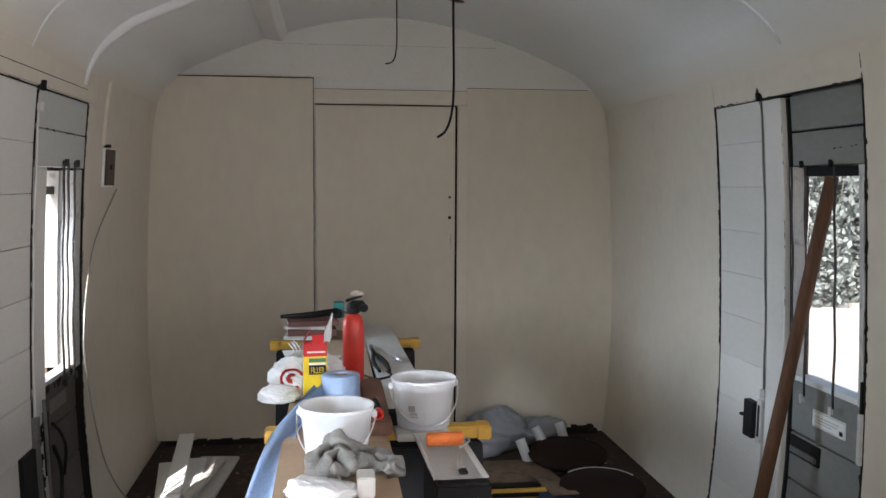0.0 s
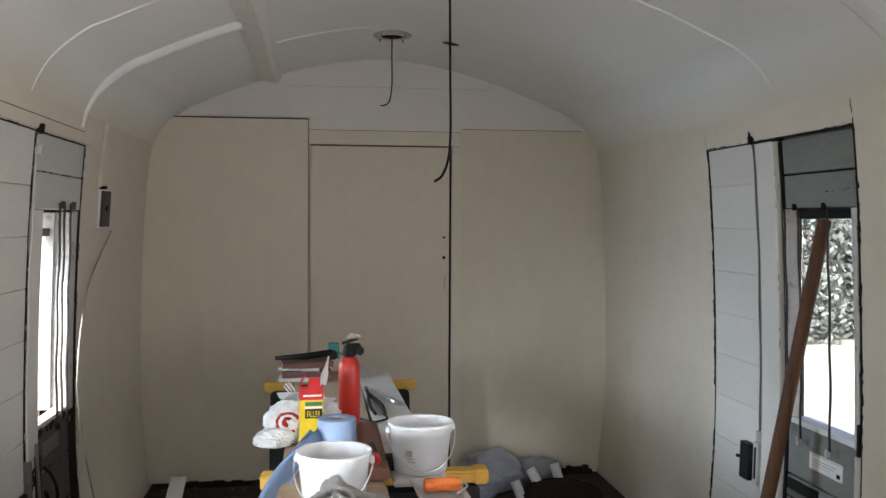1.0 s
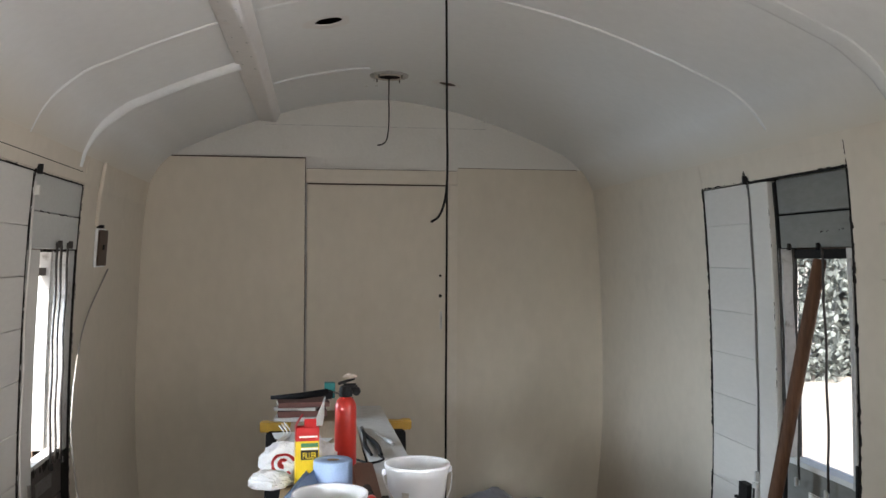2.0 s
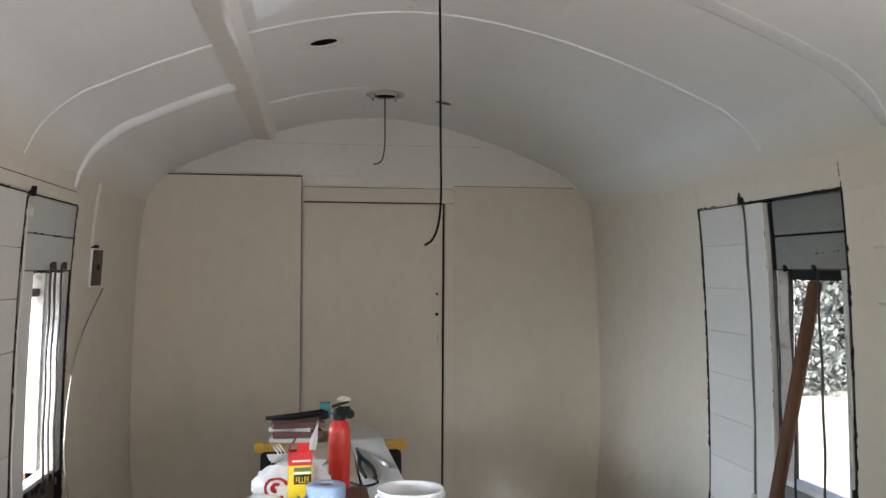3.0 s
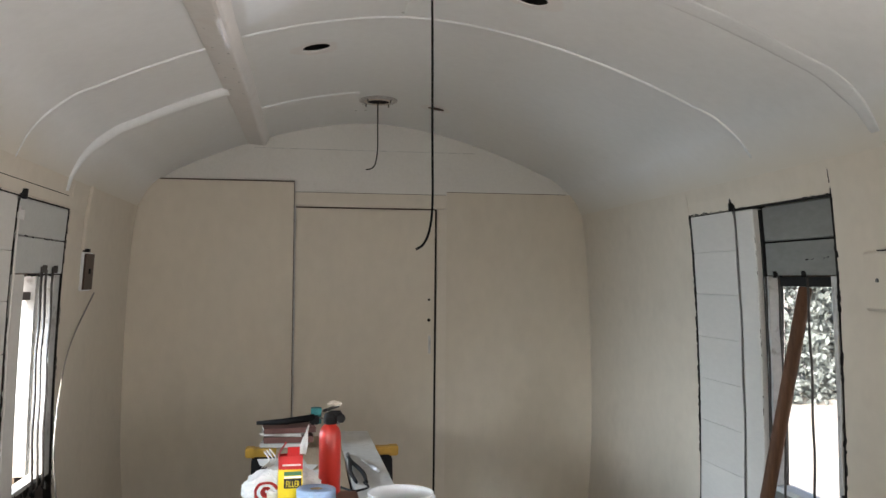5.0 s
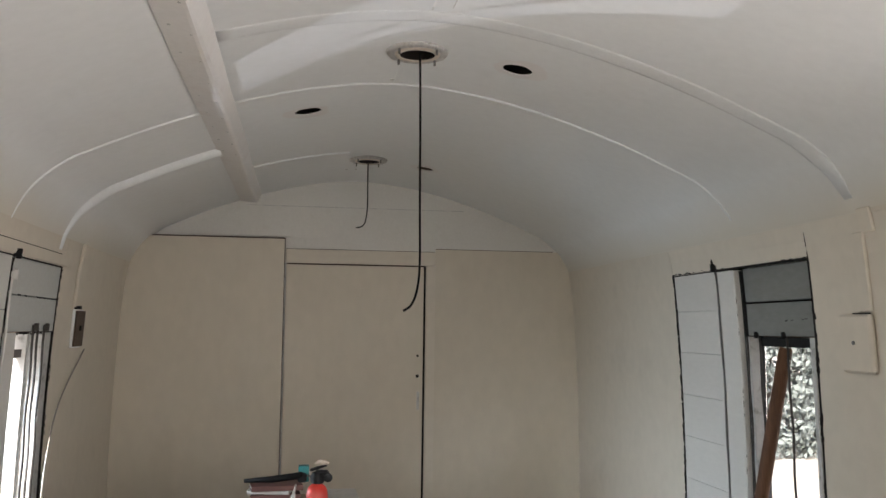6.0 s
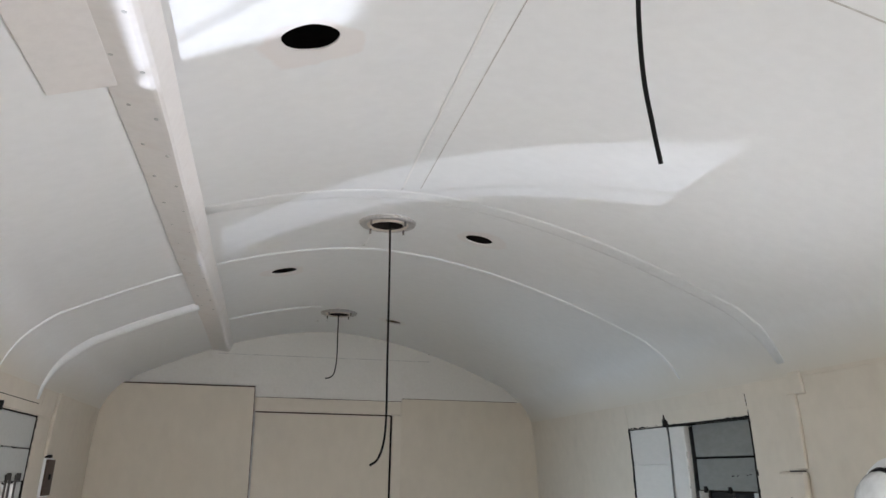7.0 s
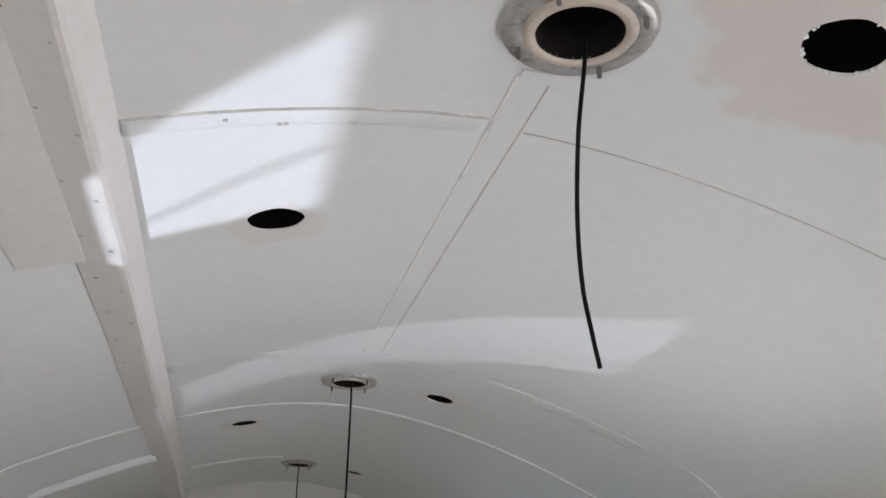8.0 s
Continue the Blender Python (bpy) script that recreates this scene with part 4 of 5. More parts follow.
# ---- ceiling light fittings with hanging cables ----
def fitting(x, y, cable, r, seed, k=1.0):
    z = roof_z(x)
    f = thing("ceiling_light_fitting", "stripped round ceiling light fitting with hanging black cable", "light fitting", (x, y, z), "ceiling light fittings")
    bm = bmesh.new()
    seg = 48
    prof = [(0.058, 0.004), (0.060, -0.010), (0.090, -0.013), (0.095, -0.006), (0.097, 0.004)]
    lathe(bm, [(q * k, h) for q, h in prof], (x, y, z), seg)
    for v in bm.verts:
        a = math.atan2(v.co.y - y, v.co.x - x)
        wob = 1 + 0.02 * noise.noise(Vector((math.cos(a) * 4, math.sin(a) * 4, seed)))
        if math.hypot(v.co.x - x, v.co.y - y) > 0.085 * k:
            v.co.x, v.co.y = x + (v.co.x - x) * wob, y + (v.co.y - y) * wob
    part("flange", bm, FLANGE, f, "scraped white and grey metal flange", True)
    part("inner_ring", lathe(bmesh.new(), [(q * k, h) for q, h in ((0.0535, -0.010), (0.054, -0.015), (0.066, -0.016), (0.070, -0.010))], (x, y, z), 40), BRASS_RING, f, "cream inner ring", True)
    # near-black cup: the recess's darkness comes from its colour
    part("recess", lathe(bmesh.new(), [(0.0535 * k, -0.013), (0.0535 * k, 0.045), (0, 0.046)], (x, y, z), 32), VOID, f, "open recess with its darkness given as colour", True)
    for n in range(4):
        a = 0.6 + n * math.pi / 2 + 0.1 * seed
        part("screw", lathe(bmesh.new(), [(0, -0.028), (0.0035, -0.028), (0.004, -0.010), (0.004, 0.0)], (x + 0.079 * k * math.cos(a), y + 0.079 * k * math.sin(a), z), 8), STEEL, f)
    part("cable", tube(bmesh.new(), smooth_line(cable, 8), r, 8), CABLE_BLACK, f, "", True)
    return f


A, B, Zf = FITTINGS
fitting(A[0], A[1], [(0.042, 0.69, 2.40), (0.046, 0.69, 2.2), (0.049, 0.69, 1.9), (0.051, 0.69, 1.72), (0.044, 0.69, 1.64), (0.027, 0.69, 1.595), (0.004, 0.69, 1.577)], 0.0036, 1)
fitting(B[0], B[1], [(0.018, 2.49, 2.40), (0.018, 2.49, 2.25), (0.019, 2.49, 2.13), (0.010, 2.49, 2.055), (-0.008, 2.49, 2.028), (-0.036, 2.49, 2.020)], 0.0032, 2)
fitting(Zf[0], Zf[1], [(0.096, -1.30, 2.40), (0.091, -1.30, 2.33), (0.079, -1.30, 2.22), (0.086, -1.27, 2.115), (0.100, -1.245, 2.032), (0.121, -1.22, 1.977), (0.139, -1.20, 1.935)], 0.0031, 3, 1.12)
bm = bmesh.new()
for x, y in ((-0.045, 2.62), (-0.075, 2.78), (-0.025, 2.78), (-0.01, 1.02)):
    z = roof_z(x)
    lathe(bm, [(0, -0.003), (0.006, -0.002), (0.007, 0.003)], (x, y, z), 10)
whole("old_screw_holes", bm, FRAME_PAINT, "small dark old screw holes in the ceiling", "screw hole", "stuff")

# torn edge of the sheet round the nearest hole
rng = random.Random(77)
bm = bmesh.new()
hx, hy, hr = HOLES[4]
for k in range(26):
    a = rng.uniform(0, 6.28) if k > 9 else rng.uniform(0.3, 2.6)
    s = rng.uniform(0.0012, 0.0036)
    px, py = hx + (hr - s * 0.4) * math.cos(a), hy + (hr - s * 0.4) * math.sin(a)
    box(bm, -s, s, -s * 0.7, s * 0.7, -0.0015, 0.0012, 0.0, Matrix.Translation((px, py, roof_z(px))) @ pose(0, 0, 0, 12, rng.uniform(-10, 30), math.degrees(a) + rng.uniform(-30, 30)))
whole("torn_paint", bm, WHITE_TRIM, "torn white paint flakes round the ceiling hole", "paint flake", "stuff")

# loose pale cable on the left wall
bm = bmesh.new()
tube(bm, smooth_line([wall_at(-1, 2.375, 1.414, 0.004), wall_at(-1, 2.00, 1.217, 0.012), wall_at(-1, 1.80, 1.05, 0.03), wall_at(-1, 1.71, 0.84, 0.04), wall_at(-1, 1.72, 0.66, 0.05),
                      wall_at(-1, 1.77, 0.48, 0.06), wall_at(-1, 1.88, 0.28, 0.06), (-1.17, 2.02, 0.10), (-1.13, 2.20, 0.008)], 8), 0.0032, 8)
whole("loose_cable", bm, CABLE_GREY, "pale loose cable hanging from the wall", "cable", smooth=True)

# ---- leaning timber ----
bm = bmesh.new()
foot, tip = Vector((1.127, 1.046, 0.0)), Vector((1.35, 0.92, 1.476))
d = (tip - foot)
q = d.to_track_quat("Z", "Y").to_matrix().to_4x4()
tube(bm, [foot + d * s for s in (0.008, 0.012, 0.2, 0.4, 0.6, 0.8, 0.995, 1.0)], [0.019, 0.024, 0.0245, 0.024, 0.0235, 0.024, 0.023, 0.019], 14)
whole("leaning_timber", bm, BEAM, "dark brown stained round timber post leaning into the window", "timber", smooth=True)

# ---- trestles and planks ----
def trestle(x0, x1, y, group):
    t = thing("sawhorse", "yellow and black plastic folding sawhorse", "sawhorse", ((x0 + x1) / 2, y, 0), group)
    bm = bmesh.new()
    box(bm, x0, x1, y - 0.030, y + 0.030, 0.704, 0.740, 0.006)
    top = part("top_bar", bm, YELLOW, t, "scuffed yellow top bar")
    for x in (x0 + 0.02, x1 - 0.02):
        part("end_cap", made_box(x - 0.022, x + 0.022, y - 0.033, y + 0.033, 0.700, 0.743, 0.005), YELLOW, top)
    for x in (x0 + 0.07, x1 - 0.07):
        for sy in (-1, 1):
            bm = bmesh.new()
            d = Vector((0, sy * 0.22, -0.69))
            q = d.to_track_quat("Z", "X").to_matrix().to_4x4()
            box(bm, -0.045, 0.045, -0.016, 0.016, 0.0, d.length - 0.006, 0.004, Matrix.Translation((x, y + sy * 0.02, 0.692)) @ q @ pose(0, 0, 0, 0, 0, 90 if abs(q[0][0]) < 0.5 else 0))
            part("leg", bm, BLACK_PLASTIC, t)
    for sy in (-1, 1):
        part("brace", made_box(x0 + 0.07, x1 - 0.07, y + sy * 0.12 - 0.010, y + sy * 0.12 + 0.010, 0.33, 0.39, 0.004), BLACK_PLASTIC, t)
        part("side_panel", made_box(x0 + 0.10, x1 - 0.10, y + sy * 0.05 - 0.008, y + sy * 0.05 + 0.008, 0.50, 0.69, 0.004), BLACK_PLASTIC, t)


trestle(-0.487, 0.162, 0.685, "sawhorses")
trestle(-0.567, 0.101, 2.178, "sawhorses")
TOP = 0.742
bm = bmesh.new()
box(bm, -0.43, -0.150, -0.45, 2.33, TOP, TOP + 0.020, 0.003)
whole("work_plank", bm, PLANK_TAN, "dusty tan board laid across the sawhorses", "board")
bm = bmesh.new()
box(bm, -0.074, 0.074, -0.97, 0.97, 0, 0.020, 0.003, pose(-0.069, 1.48, TOP, 0, 0, 1.2))
whole("shelf_plank", bm, PLANK_OFFWHITE, "off-white painted plank with scuffs across the sawhorses", "board")
T1 = TOP + 0.021
bm = bmesh.new()
box(bm, -0.428, -0.148, -0.45, 0.44, 0, 0.004, 0.001, Matrix.Translation((0, 0, T1)))
whole("cardboard_sheet", bm, CARDBOARD, "flat tan cardboard sheet on the board", "cardboard")
bm = bmesh.new()
box(bm, -0.205, -0.136, 0.50, 1.08, T1, T1 + 0.035, 0.004)
whole("timber_offcut", bm, BROWN_WOOD, "red-brown timber offcut on the board", "timber")


# ---- things on the planks ----
def bucket(x, y, z, turn, tilt, label):
    b = thing("bucket", label, "bucket", (x, y, z), "paint buckets")
    rb, rt, h = 0.074, 0.0915, 0.138
    part("body", lathe(bmesh.new(), [(0, 0.002), (rb - 0.006, 0.0), (rb, 0.004), (rt - 0.006, h - 0.028), (rt - 0.003, h - 0.026), (rt - 0.003, h - 0.012), (rt - 0.001, h - 0.010), (rt + 0.001, h - 0.001), (rt - 0.001, h + 0.001),
                                     (rt - 0.006, h - 0.002), (rb - 0.003, 0.006), (0, 0.006)], (x, y, z), 48), PLASTIC_WHITE, b, smooth=True)
    m = Matrix.Translation((x, y, z + h - 0.02)) @ pose(0, 0, 0, 0, 0, turn) @ pose(0, 0, 0, tilt, 0, 0)
    pts = [m @ Vector(((rt + 0.006) * math.cos(a), (rt + 0.006) * math.sin(a) * 1.36, 0)) for a in [math.pi * k / 20 for k in range(21)]]
    part("handle", tube(bmesh.new(), pts, 0.0022, 6), ALU, b, "thin wire handle", True)
    for s in (1, -1):
        p = m @ Vector((s * (rt + 0.002), 0, 0))
        part("ear", made_box(p.x - 0.006, p.x + 0.006, p.y - 0.010, p.y + 0.010, p.z - 0.010, p.z + 0.008, 0.003), PLASTIC_WHITE, b)
    return b


bucket(-0.288, 0.290, T1 + 0.004, 168, -50, "white plastic paint bucket with wire handle on cardboard")
second = bucket(-0.042, 0.605, TOP + 0.021, 186, -50, "white plastic paint bucket with paint smears and hanging handle")
bm = bmesh.new()
for z0, z1, a0, a1 in ((0.046, 0.052, 236, 252), (0.038, 0.043, 238, 254), (0.055, 0.072, 234, 248)):
    cols = [[Vector((-0.042 + r * math.cos(radians(a)), 0.605 + r * math.sin(radians(a)), TOP + 0.021 + z)) for z, r in ((z0, 0.0749 + 0.103 * z0), (z1, 0.0749 + 0.103 * z1))] for a in np.linspace(a0, a1, 6)]
    loft(bm, cols)
bmesh.ops.solidify(bm, geom=list(bm.faces), thickness=0.0008)
part("smear", bm, PAPER, second, "grey smudged label remains")

# blue roll with a loose length drawn over the edge
roll = thing("paper_towel_roll", "blue paper towel roll with a trailing sheet", "paper towel", (-0.272, 0.80, T1))
part("roll", lathe(bmesh.new(), [(0.020, 0.0), (0.056, 0.0), (0.058, 0.003), (0.058, 0.107), (0.055, 0.110), (0.021, 0.110), (0.019, 0.107), (0.019, 0.004), (0.020, 0)], (-0.272, 0.80, T1), 40), BLUE_PAPER, roll, smooth=True)
part("core", lathe(bmesh.new(), [(0.019, 0.002), (0.019, 0.108), (0.017, 0.108), (0.017, 0.002)], (-0.272, 0.80, T1), 24), CARDBOARD, roll, "brown card core", True)
bm = bmesh.new()
spine = smooth_line([(-0.325, 0.79, T1 + 0.075), (-0.362, 0.66, T1 + 0.060), (-0.415, 0.54, T1 + 0.022), (-0.450, 0.42, T1 - 0.03), (-0.475, 0.32, T1 - 0.10), (-0.500, 0.24, T1 - 0.18), (-0.512, 0.19, T1 - 0.27)], 7)
rows = []
for i, p in enumerate(spine):
    t = i / (len(spine) - 1)
    row = []
    for k in range(11):
        u = k / 10 - 0.5
        wob = 0.012 * noise.noise(Vector((u * 5, t * 4, 2)))
        row.append(p + Vector((u * (0.05 + 0.05 * t) + wob, u * 0.07 * (1 - t) + wob, (0.055 - 0.03 * t) * u * -0.6 + 0.010 * math.cos(u * 9 + t * 4))))
    rows.append(row)
vs = loft(bm, rows)
bmesh.ops.solidify(bm, geom=list(bm.faces), thickness=0.0012)
part("trailing_sheet", bm, BLUE_PAPER, roll, "loose crumpled blue sheet", True)

# filler packet, open at the top
fx, fy, fw, fd, fh = -0.350, 0.885, 0.0355, 0.021, 0.205
packet = thing("filler_packet", "open yellow and red card packet of filler", "packet", (fx, fy, T1))
mfp = Matrix.Translation((fx, fy, T1)) @ pose(0, 0, 0, 0, 0, 6)


def on_packet(bm):
    bmesh.ops.transform(bm, matrix=mfp, verts=bm.verts)
    return bm


bm = bmesh.new()
box(bm, -fw, fw, -fd, fd, 0, fh - 0.052, 0.001)
body_f = part("carton", on_packet(bm), YELLOW_CARD, packet)
bm = bmesh.new()
for a, b, c, d in ((-fw, fw, -fd, -fd + 0.0012), (-fw, fw, fd - 0.0012, fd), (-fw, -fw + 0.0012, -fd, fd), (fw - 0.0012, fw, -fd, fd)):
    box(bm, a, b, c, d, fh - 0.053, fh - 0.012)
part("red_top", on_packet(bm), RED_PRINT, packet, "red upper part")
for side_x, lean in ((-1, 24), (1, -16)):
    bm = bmesh.new()
    long = 0.040 if side_x < 0 else 0.088
    rows = []
    for k in range(9):
        u = k / 8
        w = fd * (1 - 0.55 * max(0, u - 0.35) ** 1.5 / 0.52)
        off = math.sin(radians(-lean)) * long * u * (1 + 0.5 * u) * (1 if side_x < 0 else 1.0)
        x, z = side_x * fw - off * (1 if side_x < 0 else -0.5), fh - 0.013 + long * u
        if side_x > 0:
            w *= 0.55 + 0.5 * math.sin(math.pi * min(1, u + 0.25))
            rows.append([Vector((x - w * 0.55, -0.004, z)), Vector((x, 0.004 * u, z + 0.003)), Vector((x + w * 0.55, -0.002, z))])
        else:
            rows.append([Vector((x, -w, z)), Vector((x - 0.004 * u, 0, z)), Vector((x, w, z))])
    loft(bm, rows)
    bmesh.ops.solidify(bm, geom=list(bm.faces), thickness=0.0012)
    part("flap", on_packet(bm), WHITE_PRINT if side_x > 0 else RED_PRINT, packet, "open card flap")
bm = bmesh.new()
box(bm, -0.0007, fw, -0.0007, 0.0007, 0, 0.030, 0.0, Matrix.Translation((-0.01, -fd, fh - 0.013)) @ pose(0, 0, 0, 14, 0, 0))
part("flap", on_packet(bm), RED_PRINT, packet, "open card flap")
for a, b, z0, z1, mt in ((-0.020, 0.032, 0.134, 0.146, GREEN_PRINT), (-0.020, 0.032, 0.126, 0.132, WHITE_PRINT), (-0.020, 0.032, 0.096, 0.125, BLACK_PRINT), (-0.025, 0.030, 0.163, 0.168, WHITE_PRINT), (-0.015, 0.030, 0.030, 0.034, WHITE_PRINT), (-0.015, 0.022, 0.020, 0.024, WHITE_PRINT)):
    bm = bmesh.new()
    box(bm, a, b, -fd - 0.0012, -fd + 0.0004, z0, z1)
    part("print_panel", on_packet(bm), mt, body_f)


def lettering(text, size, m, mat, parent, stretch=1.0):
    cu = bpy.data.curves.new("lettering", "FONT")
    cu.body, cu.size, cu.align_x, cu.extrude, cu.resolution_u = text, size, "CENTER", 0.0003, 2
    tmp = bpy.data.objects.new("lettering", cu)
    scene.collection.objects.link(tmp)
    me = bpy.data.meshes.new_from_object(tmp.evaluated_get(bpy.context.evaluated_depsgraph_get()))
    bpy.data.objects.remove(tmp)
    bpy.data.curves.remove(cu)
    me.transform(m @ Matrix.Diagonal((stretch, 1, 1, 1)))
    me.materials.clear()
    me.materials.append(mat)
    ob = new("lettering", me)
    ob.parent = parent
    return ob


lettering("FILLER", 0.027, mfp @ pose(0.006, -fd - 0.0018, 0.100, 90, 0, 0), YELLOW_CARD, body_f, 0.56)

# fire extinguisher
ex, ey = -0.227, 1.075
extinguisher = thing("fire_extinguisher", "small red fire extinguisher with black valve head", "fire extinguisher", (ex, ey, T1))
part("cylinder", lathe(bmesh.new(), [(0, 0.0), (0.033, 0.0), (0.0355, 0.004), (0.0355, 0.215), (0.034, 0.228), (0.028, 0.243), (0.018, 0.252), (0.013, 0.255), (0, 0.255)], (ex, ey, T1), 36), RED, extinguisher, smooth=True)
part("foot_ring", lathe(bmesh.new(), [(0.0345, -0.0005), (0.0368, 0.0), (0.0368, 0.022), (0.0345, 0.024)], (ex, ey, T1), 36), BLACK_PLASTIC, extinguisher)
bm = bmesh.new()
lathe(bm, [(0.016, 0.253), (0.022, 0.256), (0.023, 0.272), (0.018, 0.288), (0, 0.290)], (ex, ey, T1), 20)
box(bm, ex - 0.012, ex + 0.038, ey - 0.012, ey + 0.012, T1 + 0.270, T1 + 0.296, 0.005)
head = part("valve_head", bm, BLACK_PLASTIC, extinguisher, "black valve head")
bm = bmesh.new()
box(bm, -0.030, 0.030, -0.008, 0.008, 0, 0.009, 0.003, Matrix.Translation((ex + 0.004, ey, T1 + 0.300)) @ pose(0, 0, 0, 0, -18, 0))
part("lever", bm, BLACK_PLASTIC, head)
part("gauge", lathe(bmesh.new(), [(0, 0.016), (0.013, 0.016), (0.015, 0.0)], (ex + 0.034, ey - 0.004, T1 + 0.272), 16, pose(0, 0, 0, 90, 0, 0)), BLACK_PLASTIC, head)
part("pull_tie", crumple(bmesh.new(), (ex + 0.012, ey, T1 + 0.318), (0.020, 0.010, 0.009), 0.5, 2.5, 4, 12), BRASS_RING, head, "pale twisted tie")

# carrier bag with a red print
bag = thing("carrier_bag", "crumpled white plastic carrier bag with red print", "plastic bag", (-0.415, 0.90, T1))
bm = bmesh.new()
front = creased(bm, (-0.425, 0.985, T1 + 0.062), (0.085, 0.075, 0.078), 7, 60, T1 + 0.001)
creased(bm, (-0.462, 0.93, T1 + 0.026), (0.066, 0.060, 0.040), 9, 44, T1 + 0.001)
creased(bm, (-0.310, 1.01, T1 + 0.070), (0.060, 0.050, 0.062), 12, 44, T1 + 0.001)
part("bag", bm, BAG_PLASTIC, bag)
bm = bmesh.new()
for a0, a1, r0, r1 in ((0.2, 5.3, 0.40, 0.58), (0.7, 4.8, 0.06, 0.24)):
    rows = []
    for k in range(33):
        a = a0 + (a1 - a0) * k / 32
        row = []
        for j in range(5):
            r = r0 + (r1 - r0) * j / 4
            q = Vector((r * math.cos(a) + 0.05, -1.0, r * math.sin(a) + 0.20)).normalized()
            row.append(front(q) + Vector((0, -0.0015, 0)))
        rows.append(row)
    loft(bm, rows)
bmesh.ops.solidify(bm, geom=list(bm.faces), thickness=-0.0008)
part("red_print", bm, RED_PRINT, bag, "red curved print")

# books and papers at the far end, with a black tool and a teal carton
stack = [(0.0, 0.20, 0.15, 0.018, PAPER, "stack of dusty grey paper"), (0.01, 0.21, 0.14, 0.026, BOOK_RED, "faded red hardback book"), (-0.01, 0.18, 0.13, 0.014, PAPER, "thin pale booklet with yellowed pages"), (0.012, 0.22, 0.15, 0.022, BOOK_RED, "faded red-brown book on the stack")]
zz = T1
for i, (dx, w, dpt, h, mt, lab) in enumerate(stack):
    bk = thing("book", lab, "book", (-0.40 + dx, 2.12, zz), "books")
    m = Matrix.Translation((-0.395 + dx, 2.12, zz)) @ pose(0, 0, 0, 0, 0, (-6, 4, -9, 7)[i])
    bm = bmesh.new()
    box(bm, -w / 2 + 0.003, w / 2 - 0.003, -dpt / 2 + 0.003, dpt / 2 - 0.003, 0.002, h - 0.002, 0.0, m)
    part("pages", bm, PAPER, bk, "yellowed page block")
    bm = bmesh.new()
    box(bm, -w / 2, w / 2, -dpt / 2, dpt / 2, 0, 0.002, 0.0, m)
    box(bm, -w / 2, w / 2, -dpt / 2, dpt / 2, h - 0.002, h, 0.0, m)
    box(bm, -w / 2, w / 2, -dpt / 2, -dpt / 2 + 0.002, 0, h, 0.0, m)
    part("cover", bm, mt, bk)
    zz += h + 0.001
gun = thing("sealant_gun", "black metal sealant gun lying on the books", "sealant gun", (-0.38, 2.12, zz))
part("barrel", tube(bmesh.new(), [(-0.52, 2.11, zz + 0.012), (-0.40, 2.12, zz + 0.016), (-0.27, 2.13, zz + 0.030)], [0.008, 0.014, 0.016], 12), BLACK_PLASTIC, gun, smooth=True)
part("trigger", made_box(-0.29, -0.25, 2.115, 2.135, zz, zz + 0.040, 0.006), BLACK_PLASTIC, gun)
part("push_rod", tube(bmesh.new(), [(-0.25, 2.13, zz + 0.030), (-0.16, 2.13, zz + 0.002)], 0.004, 8), STEEL, gun)
bm = bmesh.new()
box(bm, -0.287, -0.240, 2.14, 2.19, zz, zz + 0.068, 0.002)
whole("teal_carton", bm, TEAL, "small teal card carton on the books", "carton")
bm = bmesh.new()
for k, (x, y, a) in enumerate(((-0.40, 1.75, 8), (-0.36, 1.62, -12), (-0.30, 1.48, 20), (-0.38, 1.40, -5))):
    box(bm, -0.09, 0.09, -0.065, 0.065, 0, 0.0012, 0.0, Matrix.Translation((x, y, T1 + 0.0016 * k)) @ pose(0, 0, 0, 0, 0, a))
whole("loose_papers", bm, PAPER, "loose dusty leaflets spread on the board", "paper", "stuff")
bm = bmesh.new()
for k in range(3):
    tube(bm, smooth_line([(-0.455 + 0.006 * k, 1.86 - 0.01 * k, T1 + 0.006), (-0.47 + 0.01 * k, 1.80, T1 + 0.03 + 0.006 * k), (-0.445 + 0.012 * k, 1.70 + 0.01 * k, T1 + 0.014), (-0.47 + 0.01 * k, 1.62, T1 + 0.005)], 6), 0.0028, 6)
whole("rope_hank", bm, BRASS_RING, "small hank of pale cord", "cord", smooth=True)

# pliers and screwdriver on the plank
pl = thing("pliers", "black-handled long pliers lying open", "pliers", (-0.13, 1.4, T1))
for s in (1, -1):
    part("handle", tube(bmesh.new(), smooth_line([(-0.135, 1.78, T1 + 0.008), (-0.13 + 0.004 * s, 1.66, T1 + 0.010), (-0.118 + 0.022 * s, 1.48, T1 + 0.010), (-0.108 + 0.018 * s, 1.32, T1 + 0.008)], 8), [0.005 + 0.003 * math.sin(k * 0.12) for k in range(25)], 8), BLACK_PLASTIC, pl, smooth=True)
part("jaw", made_box(-0.143, -0.127, 1.77, 1.86, T1, T1 + 0.012, 0.004), STEEL, pl)
sd = thing("screwdriver", "steel screwdriver with clear handle", "screwdriver", (-0.05, 1.62, T1))
part("blade", tube(bmesh.new(), [(-0.085, 1.72, T1 + 0.008), (-0.058, 1.60, T1 + 0.008)], 0.0035, 8), ALU, sd)
part("handle", tube(bmesh.new(), [(-0.058, 1.60, T1 + 0.009), (-0.050, 1.565, T1 + 0.010), (-0.036, 1.50, T1 + 0.010)], [0.006, 0.010, 0.008], 10), ALU, sd, smooth=True)
bm = bmesh.new()
